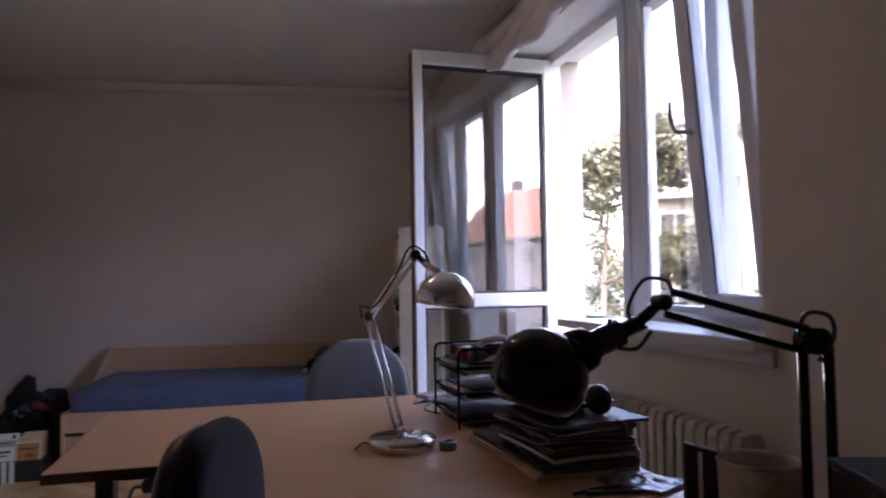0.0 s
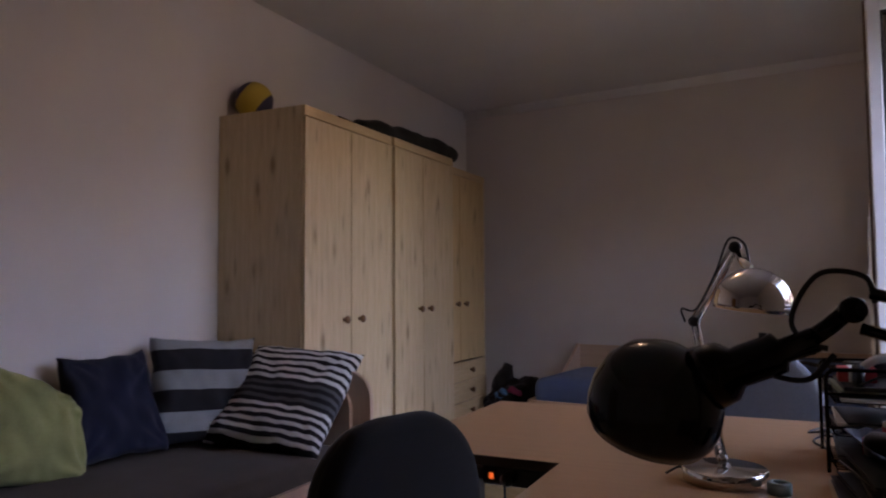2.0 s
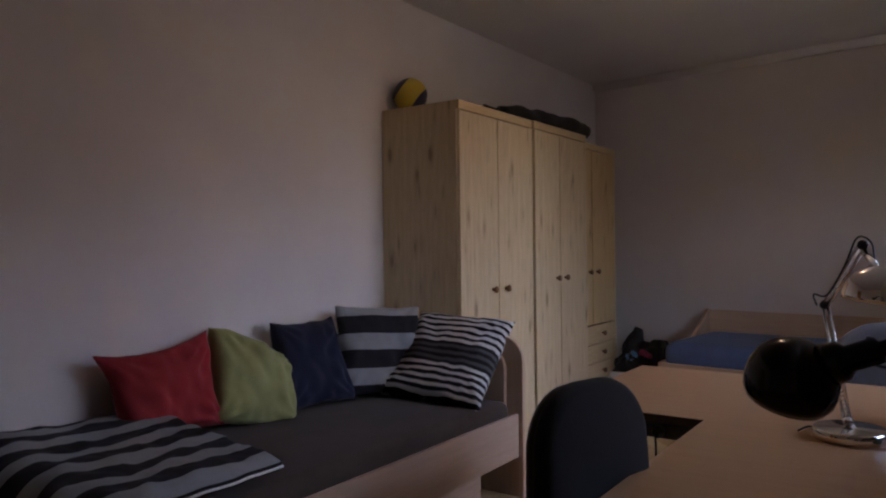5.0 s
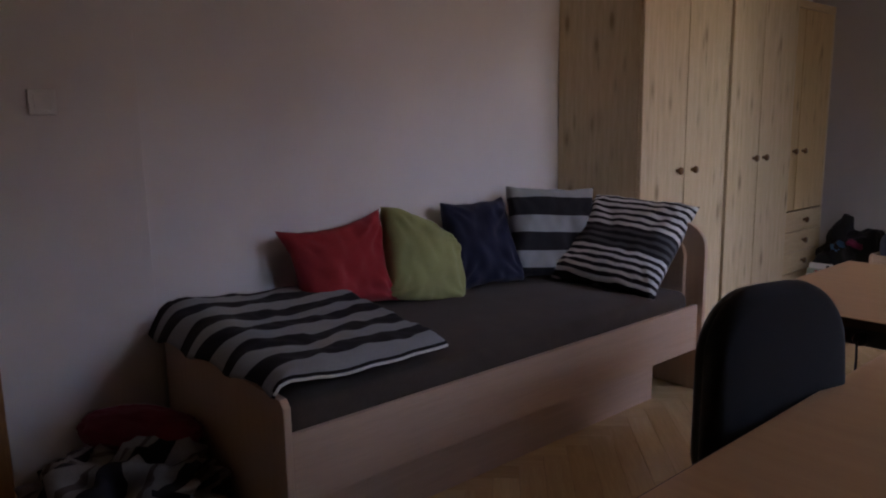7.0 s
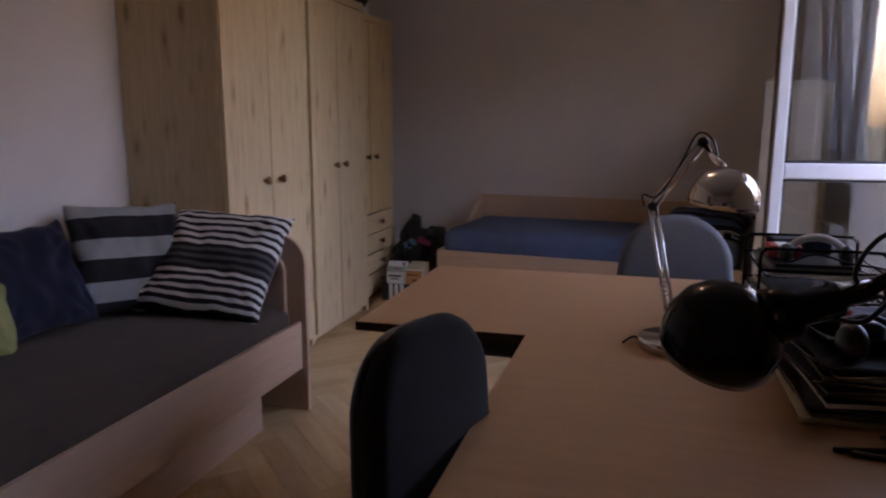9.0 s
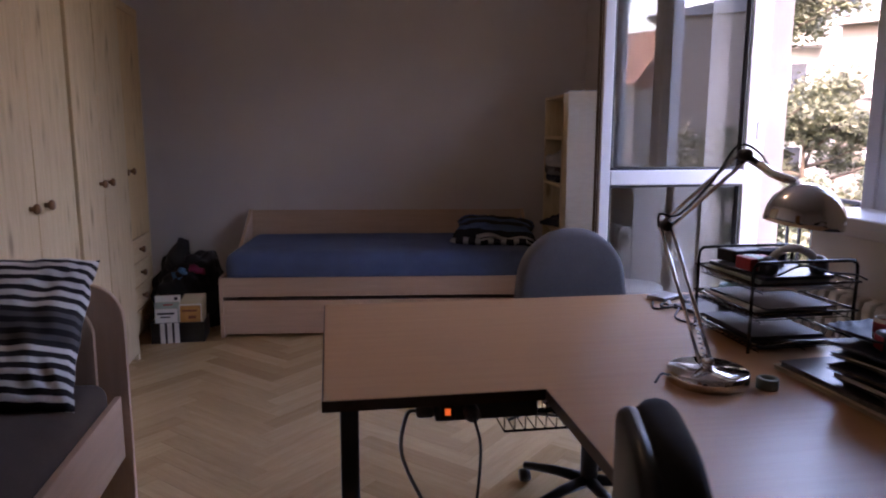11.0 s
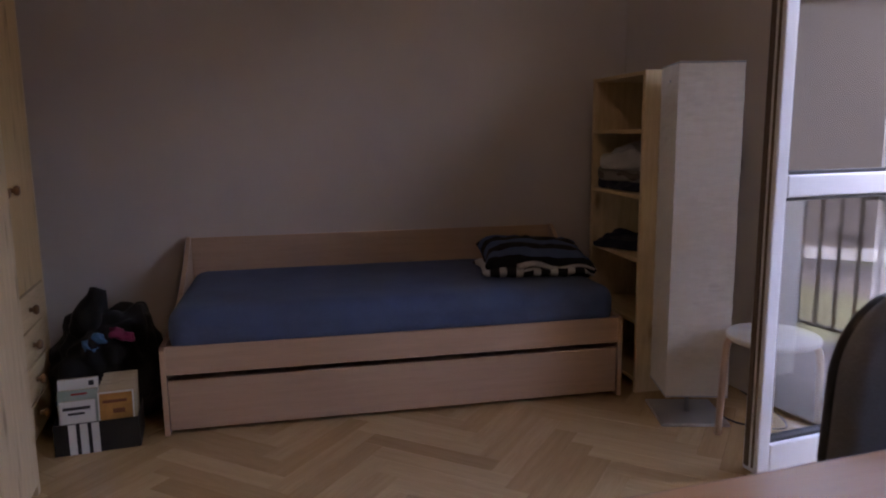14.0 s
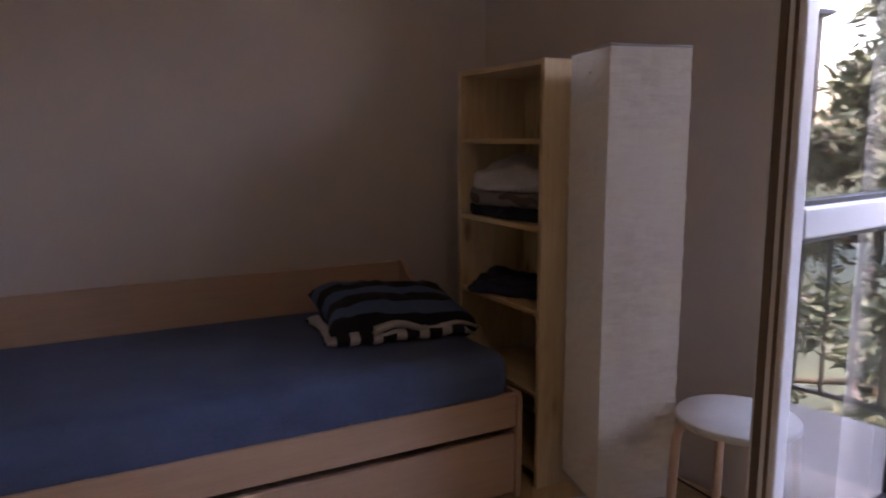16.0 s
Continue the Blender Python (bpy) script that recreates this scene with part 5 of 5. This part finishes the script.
tagged(sleeve, "crumpled clear plastic sleeve on the desk", "plastic sleeve")
for x, y, tz, mat, lab in ((0.69, 1.375, 12, "bluefoil", "dark blue ballpoint pen lying on the desk"), (0.715, 1.345, -9, "blackpl", "black ballpoint pen lying on the desk")):
    pen = thing("pen", pose(x, y, DZ + 0.0052, 0, 0, tz), lab, "pen", "pens on the desk")
    part("barrel", lathe([(0, -0.065), (0.0045, -0.063), (0.005, 0.03), (0.0045, 0.055), (0.0015, 0.068), (0, 0.07)], 12, (0, 0, 0), "x"), mat, pen, "", True)
    part("clip", box((-0.06, -0.0015, 0.004), (-0.025, 0.0015, 0.0062)), "steel", pen)
wire = link("earphone_cable", tube(curve_pts([(0.80, 1.50, z + 0.003), (0.815, 1.475, z - 0.01), (0.80, 1.465, z - 0.06), (0.775, 1.45, DZ + 0.006), (0.73, 1.42, DZ + 0.003), (0.78, 1.37, DZ + 0.003)], 8), 0.0018, 6), "greycable", None, "", True)
tagged(wire, "thin grey earphone cable hanging from the pile", "cable")

# ---- small things on the desk ----
M["tape"] = plain("grey_green_tape", (0.20, 0.24, 0.20), 0.5)
tp = link("tape_roll", lathe([(0.014, 0), (0.023, 0), (0.0235, 0.002), (0.0235, 0.022), (0.022, 0.024), (0.014, 0.024), (0.013, 0.012), (0.014, 0)], 28), "tape", None, "", True)
tp.location = (0.493, 1.825, DZ)
tagged(tp, "small grey-green roll of tape on the desk", "tape")
fb = thing("file_box", pose(0.755, 1.13, DZ, 0, 0, -20), "slim black file box with a white label strip on the desk", "box")
part("body", prism([(-0.028, 0), (0.066, 0), (0.066, 0.118), (0.058, 0.130), (-0.028, 0.155)], "y", -0.04, -0.018, 0.002), "ink", fb)
part("label_strip", box((-0.008, -0.0415, 0.06), (-0.001, -0.0402, 0.14)), "paper", fb)
sb = thing("storage_box", pose(0.79, 0.865, DZ, 0, 0, -20), "black box with a dark blue lid beside the clamp lamp", "box")
part("body", box((0, -0.22, 0), (0.085, 0, 0.168), 0.003), "ink", sb)
part("lid", box((-0.002, -0.222, 0.1685), (0.087, 0.002, 0.181), 0.003), "bluefoil", sb, "dark blue lid")
M["wicker"] = plain("beige_wicker", (0.54, 0.48, 0.42), 0.8, var=0.3, scale=30, grain=60, bstr=0.5)
bk = link("pen_basket", lathe([(0, 0), (0.055, 0), (0.06, 0.01), (0.064, 0.138), (0.067, 0.143), (0.063, 0.147), (0.058, 0.14), (0.054, 0.012), (0, 0.01)], 28), "wicker", None, "", True)
bk.location = (0.785, 1.005, DZ)
tagged(bk, "round beige wicker basket on the desk", "basket")
nb = [(0.65, 2.41, 0.19, 0.13, 0.012, 8, "blackpl"), (0.69, 2.56, 0.16, 0.12, 0.010, -12, "ink"), (0.63, 2.60, 0.10, 0.07, 0.014, 30, "steel")]
for x, y, w, d, h, r, mat in nb:
    n1 = link("notebook", box((0, 0, 0), (w, d, h), 0.003), mat, None)
    n1.matrix_basis = pose(x, y, DZ + 0.0005, 0, 0, r)
    tagged(n1, "thin dark notebook lying at the desk's edge", "notebook", "notebooks on the desk")
sc = thing("scissors", pose(0.63, 2.56, DZ + 0.004, 0, 0, 70), "dark-handled scissors lying on the desk", "scissors")
part("blade", box((0, -0.006, 0), (0.10, 0.004, 0.003), 0.001), "steel", sc)
for sy in (-1, 1):
    part("handle", tube([(-0.03 + 0.025 * math.cos(a), sy * 0.018 + 0.014 * math.sin(a), 0.003) for a in [k * math.tau / 14 for k in range(14)]], 0.004, 6, True), "blackpl", sc, "", True)
cb = link("charger_cable", tube(curve_pts([(0.60, 2.30, DZ + 0.004), (0.57, 2.40, DZ + 0.004), (0.61, 2.47, DZ + 0.018), (0.56, 2.52, DZ + 0.004), (0.60, 2.62, DZ + 0.004)], 8), 0.0032, 6), "blackpl", None, "", True)
tagged(cb, "thin black charger cable on the desk", "cable")
M["teal"] = plain("teal_ceramic", (0.16, 0.28, 0.27), 0.3)
mug = thing("mug", pose(0.79, 2.47, DZ + 0.013), "teal ceramic mug on the notebooks", "mug")
part("body", lathe([(0, 0), (0.034, 0), (0.038, 0.004), (0.04, 0.07), (0.039, 0.072), (0.036, 0.07), (0.034, 0.008), (0, 0.006)], 28), "teal", mug, "", True)
part("handle", tube([(-0.038 - 0.024 * math.sin(a), 0, 0.037 + 0.024 * math.cos(a)) for a in [k * math.pi / 10 for k in range(11)]], 0.005, 8), "teal", mug, "", True)

# ---- power strip under the desk ----
m, t, b = node_mat("lit_orange_switch")
b.inputs["Base Color"].default_value = (0.30, 0.05, 0.015, 1)
b.inputs["Emission Color"].default_value = (1.0, 0.18, 0.03, 1)
b.inputs["Emission Strength"].default_value = 0.03
M["glow"] = m
ps = thing("power_strip", pose(-0.224, 1.965, 0.642), "grey power strip with a glowing orange switch under the desktop", "power strip")
part("body", box((0, 0, 0), (0.24, 0.045, 0.05), 0.006), "greymetal", ps)
part("switch_frame", box((0.01, -0.004, 0.008), (0.044, 0.001, 0.042), 0.002), "blackpl", ps)
part("switch", box((0.021, -0.007, 0.017), (0.034, -0.003, 0.033), 0.002), "glow", ps, "small glowing orange rocker")
part("plug", box((-0.042, 0.004, 0.008), (-0.001, 0.036, 0.042), 0.008), "greycable", ps, "grey plug at the strip's end", True)
part("plug", lathe([(0, 0), (0.018, 0), (0.018, -0.03), (0.01, -0.045), (0, -0.045)], 16, (0.08, 0.0, 0.025), "y"), "blackpl", ps, "black plug", True)
part("bracket", box((0.02, 0.005, 0.05), (0.2, 0.035, 0.069)), "greymetal", ps)
part("cable", tube(curve_pts([(-0.04, 0.02, 0.025), (-0.065, 0.01, 0.015), (-0.075, 0.0, -0.08), (0.0, 0.0, -0.24), (0.08, 0.02, -0.34), (0.11, 0.03, -0.45), (0.08, 0.05, -0.60), (0.12, 0.1, -0.645)], 8), 0.0045, 8), "greycable", ps, "grey mains cable", True)
part("cable", tube(curve_pts([(0.08, -0.045, 0.025), (0.09, -0.07, -0.05), (0.075, -0.05, -0.25), (0.04, 0.0, -0.5), (0.0, 0.05, -0.645)], 8), 0.0035, 8), "blackpl", ps, "black mains cable", True)

# ---- wire basket for cables under the desktop ----
basket = thing("cable_basket", pose(-0.05, 2.02, 0.585), "black wire cable basket hanging under the desktop", "cable basket")
BW, BH, BT = 0.62, 0.085, 0.12
for z in (0.0, BH):
    part("rim", tube([(0, 0, z), (BW, 0, z), (BW, BT, z), (0, BT, z)], 0.003, 6, True), "blackmetal", basket)
for k in range(25):
    part("wire", tube([(BW * k / 24, 0, BH), (BW * k / 24, 0, 0), (BW * k / 24, BT, 0), (BW * k / 24, BT, BH)], 0.0015, 4), "blackmetal", basket)
for x in (0.02, BW - 0.02):
    part("hook", box((x - 0.006, 0.05, BH), (x + 0.006, 0.07, DZ - 0.026 - 0.585)), "blackmetal", basket)
for k, (y, z, mat) in enumerate(((0.04, 0.012, "greycable"), (0.07, 0.016, "blackpl"), (0.09, 0.012, "blackpl"))):
    run = link("basket_cable", tube(curve_pts([(-0.03 + 0.05 * q, 2.02 + y + 0.015 * math.sin(q * 1.7 + k), 0.585 + z + 0.008 * abs(math.sin(q * 2.3 + k))) for q in range(12)], 4), 0.004, 6), mat, None, "", True)
    tagged(run, "loose mains cable lying in the wire basket", "cable", "cables in the basket")

# ---- outside: balcony, ground, trees, houses ----
GROUND = -5.2
structure("ground", box((-1800, -1800, GROUND - 0.3), (1800, 1800, GROUND)), "grass", "lawn that reaches to the horizon")
structure("road", box((24, -300, GROUND - 0.1), (30, 300, GROUND + 0.012)), "asphalt", "grey asphalt road")
structure("outer_wall", box((XL - 0.3, YN - 0.3, GROUND), (XO, 6.5, -0.25)), "outwall", "rendered lower storeys of the house")
structure("outer_wall_top", box((XL - 0.3, YN - 0.3, CEIL + 0.25), (XO, 6.5, CEIL + 3.2)), "outwall", "rendered upper storey of the house")
M["concrete"] = plain("grey_balcony_concrete", (0.15, 0.145, 0.14), 0.9, var=0.2, scale=3, grain=60, bstr=0.3)
structure("balcony_floor", box((XO, 2.0, -0.16), (2.72, 5.6, -0.03), 0.01), "concrete", "grey concrete balcony slab")
railing = thing("balcony_railing", pose(2.66, 0, 0), "black metal balcony railing with upright bars", "railing")
part("top_rail", box((-0.02, 2.03, 0.86), (0.02, 5.57, 0.885), 0.004), "blackmetal", railing)
part("bottom_rail", box((-0.012, 2.03, 0.06), (0.012, 5.57, 0.08), 0.003), "blackmetal", railing)
bar = box((-0.008, -0.008, 0.08), (0.008, 0.008, 0.86))
b0 = part("bar", bar, "blackmetal", railing)
b0.location = (0, 2.1, 0)
for k in range(1, 28):
    q = new("bar", b0.data)
    q.parent = railing
    q.location = (0, 2.1 + 0.127 * k, 0)
for y in (2.045, 3.8, 5.555):
    part("post", box((-0.016, y - 0.016, -0.03), (0.016, y + 0.016, 0.86), 0.002), "blackmetal", railing)
mast = thing("lamp_mast", pose(9.2, 11.6, GROUND), "tall pale concrete street mast", "mast")
part("pole", lathe([(0.20, 0), (0.17, 4), (0.13, 10.5), (0, 10.5)], 16), "facade_w", mast, "", True)
part("arm", tube(curve_pts([(0, 0, 10.3), (0.3, -0.2, 10.7), (1.1, -0.7, 10.8)], 5), 0.05, 8), "steel", mast, "", True)
part("lantern", box((0.95, -0.95, 10.72), (1.45, -0.6, 10.84), 0.04), "steel", mast)


def leaf_cloud(centres, per, leaf, spread, rng, needle=False):
    """Many small bent leaves scattered in clumps round the given centres."""
    verts, faces = [], []
    for c, r in centres:
        for _ in range(per):
            d = Vector((rng.gauss(0, 1), rng.gauss(0, 1), rng.gauss(0, 0.7)))
            p = Vector(c) + d.normalized() * r * rng.random() ** 0.5 * spread
            a = Vector((rng.uniform(-1, 1), rng.uniform(-1, 1), rng.uniform(-0.6, 0.6))).normalized()
            b = a.cross(Vector((rng.uniform(-1, 1), rng.uniform(-1, 1), rng.uniform(-1, 1)))).normalized()
            l = leaf * rng.uniform(0.6, 1.3)
            w = l * (0.28 if needle else 0.55)
            n = len(verts)
            verts += [p - a * l, p + b * w + a.cross(b) * w * 0.3, p + a * l, p - b * w + a.cross(b) * w * 0.3]
            faces += [(n, n + 1, n + 2), (n, n + 2, n + 3)]
    return verts, faces


def tree(x, y, height, crown, seed, label, conifer=False, per=60, leaf=0.10, mat="leaf"):
    rng = random.Random(seed)
    tr = thing("tree", pose(x, y, GROUND), label, "tree", "trees outside")
    trunk = bmesh.new()
    add_tube(trunk, curve_pts([(0, 0, 0), (rng.uniform(-.1, .1), rng.uniform(-.1, .1), height * 0.4), (rng.uniform(-.3, .3), rng.uniform(-.3, .3), height * 0.97)], 6), 0.16, 10, False, 0.02)
    centres = []
    limbs = 46 if conifer else 30
    for k in range(limbs):
        h = height * rng.uniform(0.12 if conifer else 0.24, 0.97)
        a = rng.uniform(0, math.tau)
        f = (1 - h / height) * 1.1 + 0.08 if conifer else math.sin(math.pi * min(1, (h / height - 0.25) / 0.8)) * 0.9 + 0.15
        ln = crown * f * rng.uniform(0.7, 1.1)
        rise = -0.15 * ln if conifer else 0.45 * ln
        tip = Vector((ln * math.cos(a), ln * math.sin(a), h + rise))
        add_tube(trunk, curve_pts([(0, 0, h), (tip.x * 0.5, tip.y * 0.5, h + rise * 0.35), tip], 3), 0.05, 5, False, 0.008)
        for u in (0.35, 0.55, 0.75, 0.9, 1.0):
            centres.append((Vector((0, 0, h)).lerp(tip, u) + Vector((rng.uniform(-.2, .2), rng.uniform(-.2, .2), rng.uniform(-.15, .15))), 0.30 * crown / 2.2))
    part("trunk", trunk, "bark", tr, "", True)
    vs, fs = leaf_cloud(centres, per, leaf, 1.0, rng, conifer)
    me = bpy.data.meshes.new("crown")
    me.from_pydata([tuple(v) for v in vs], [], fs)
    me.materials.append(M[mat])
    cr = new("crown", me)
    cr.parent = tr
    return tr


tree(6.9, 13.2, 9.2, 2.9, 1, "leafy tree with yellowish leaves behind the balcony", per=330, leaf=0.055)
tree(9.6, 14.4, 7.2, 2.0, 2, "young leafy tree in front of the houses", leaf=0.055, per=260)
tree(10.4, 10.3, 9.6, 2.2, 3, "dark conifer standing near the balcony", True, 120, 0.13, "needle")
tree(8.6, 10.9, 6.0, 2.1, 12, "bushy leafy tree near the balcony", leaf=0.06, per=260)
tree(13.0, 8.8, 6.8, 2.8, 4, "leafy tree beside the street", leaf=0.12)
tree(8.8, 1.2, 9.2, 2.6, 5, "dark conifer close to the house", True, 70, 0.12, "needle")
tree(11.0, 4.4, 7.2, 2.6, 7, "leafy garden tree below the window", leaf=0.12)
tree(13.0, -13.0, 6.2, 2.2, 8, "leafy tree in front of the red-roofed house", leaf=0.12)


def house(x, y, rot, w, d, storeys, wall, roof, rise, label, balconies=False):
    h = thing("house", pose(x, y, GROUND, 0, 0, rot), label, "house", "houses across the street")
    H = 3.0 * storeys + 0.6
    part("wall", box((-w / 2, -d / 2, 0), (w / 2, d / 2, H)), wall, h)
    part("plinth", box((-w / 2 - 0.04, -d / 2 - 0.04, 0), (w / 2 + 0.04, d / 2 + 0.04, 0.6)), "outwall", h)
    rf = part("roof", prism([(-d / 2 - 0.5, H - 0.1), (d / 2 + 0.5, H - 0.1), (d / 2 + 0.5, H + 0.05), (0.6, H + rise), (-0.6, H + rise), (-d / 2 - 0.5, H + 0.05)], "x", -w / 2 - 0.3, w / 2 + 0.3), roof, h)
    part("chimney", box((w * 0.22, -0.4, H + rise * 0.5), (w * 0.22 + 0.7, 0.4, H + rise + 0.9)), "facade_b", rf)
    part("eaves", box((-w / 2 - 0.3, -d / 2 - 0.55, H - 0.2), (w / 2 + 0.3, -d / 2 - 0.2, H - 0.05)), "facade_w", rf)
    n = max(2, int(w / 2.6))
    for fl in range(storeys):
        for k in range(n):
            cx = -w / 2 + w * (k + 0.5) / n
            z0 = 0.6 + fl * 3.0 + 0.9
            win = part("window", box((cx - 0.62, -d / 2 - 0.05, z0), (cx + 0.62, -d / 2 - 0.003, z0 + 1.5)), "pvc", h)
            for a, b in ((cx - 0.55, cx - 0.03), (cx + 0.03, cx + 0.55)):
                part("pane", box((a, -d / 2 - 0.058, z0 + 0.08), (b, -d / 2 - 0.051, z0 + 1.42)), "darkglass", win)
            part("window_sill", box((cx - 0.72, -d / 2 - 0.16, z0 - 0.08), (cx + 0.72, -d / 2 - 0.004, z0 - 0.02)), "facade_w", win)
            if balconies and k % 2 == 0 and fl:
                bal = part("balcony", box((cx - 1.0, -d / 2 - 1.1, z0 - 1.05), (cx + 1.0, -d / 2 - 0.004, z0 - 0.9)), "facade_w", h)
                part("parapet", box((cx - 1.0, -d / 2 - 1.1, z0 - 0.9), (cx + 1.0, -d / 2 - 1.02, z0 + 0.05)), "facade_w", bal)
    return h


house(24, 25.5, -35, 15, 10, 4, "facade_w", "roof_grey", 1.4, "pale rendered house with balconies and a grey roof", True)
house(31, 22.5, -52, 16, 10, 4, "facade_w", "roof_grey", 3.0, "pale four-storey house with white windows")
house(23.5, 14, -52, 20, 9, 3, "facade_b", "roof_grey", 3.0, "beige rendered house with white windows")
house(27, -44, 250, 9, 9, 3, "facade_w", "roof_red", 4.2, "white house with a red tiled roof")
# added brown block, so the open door's pane mirrors dull brown instead of sky
house(32, -23.5, 315, 9, 24, 4, "facade_b", "roof_grey", 1.6, "plain brownish house block added to fill the door pane's reflection")

# ---- parquet ----
PW, PN = 0.095, 6
PL = PW * PN
turn = Matrix.Rotation(radians(45), 4, "Z")
plank_me = bpy.data.meshes.new("plank")
bm = box((-PL / 2 + 0.0005, -PW / 2 + 0.0005, -0.012), (PL / 2 - 0.0005, PW / 2 - 0.0005, 0.0))
bm.to_mesh(plank_me)
bm.free()
plank_me.materials.append(M["oak"])
spots = []
for k in range(-140, 141):
    for mm in range(-14, 15):
        for lay in (0, 1):
            u, v = (k + 2 * PN * mm + PN / 2, k + 0.5) if lay == 0 else (k + 2 * PN * mm + PN + 0.5, k + 1 - PN / 2)
            p = turn @ Vector((u * PW, v * PW, 0)) + Vector((0.1, 3.9, 0))
            if XL - 0.2 < p.x < XR + 0.25 and YN - 0.2 < p.y < far_y(p.x) + 0.2:
                spots.append((p, 45 + 90 * lay))
spots.sort(key=lambda q: (q[0].x * 0.8 + 0.2) ** 2 + (q[0].y - 3.75) ** 2)
rnd = random.Random(11)
for p, r in spots[:290]:
    q = new("plank", plank_me)
    q.parent = floor
    q.matrix_basis = pose(p.x, p.y, rnd.uniform(-0.0006, 0.0), 0, 0, r)
for lay in (45, 135):
    inv = pose(0, 0, 0, 0, 0, -lay)
    vs, fs = [], []
    for p, r in spots[290:]:
        if r != lay:
            continue
        c = inv @ p
        z = rnd.uniform(-0.0006, 0.0)
        a, b2, n = PL / 2 - 0.0005, PW / 2 - 0.0005, len(vs)
        vs += [(c.x + sx * a, c.y + sy * b2, z + dz) for dz in (-0.012, 0) for sx, sy in ((-1, -1), (1, -1), (1, 1), (-1, 1))]
        fs += [tuple(n + i for i in f) for f in ((4, 5, 6, 7), (0, 1, 5, 4), (1, 2, 6, 5), (2, 3, 7, 6), (3, 0, 4, 7))]
    me = bpy.data.meshes.new("planks")
    me.from_pydata(vs, [], fs)
    me.materials.append(M["oak"])
    rest = new("planks", me)
    rest.parent = floor
    rest.matrix_basis = pose(0, 0, 0, 0, 0, lay)
    tagged(rest, "oak parquet planks", "", "", "stuff")
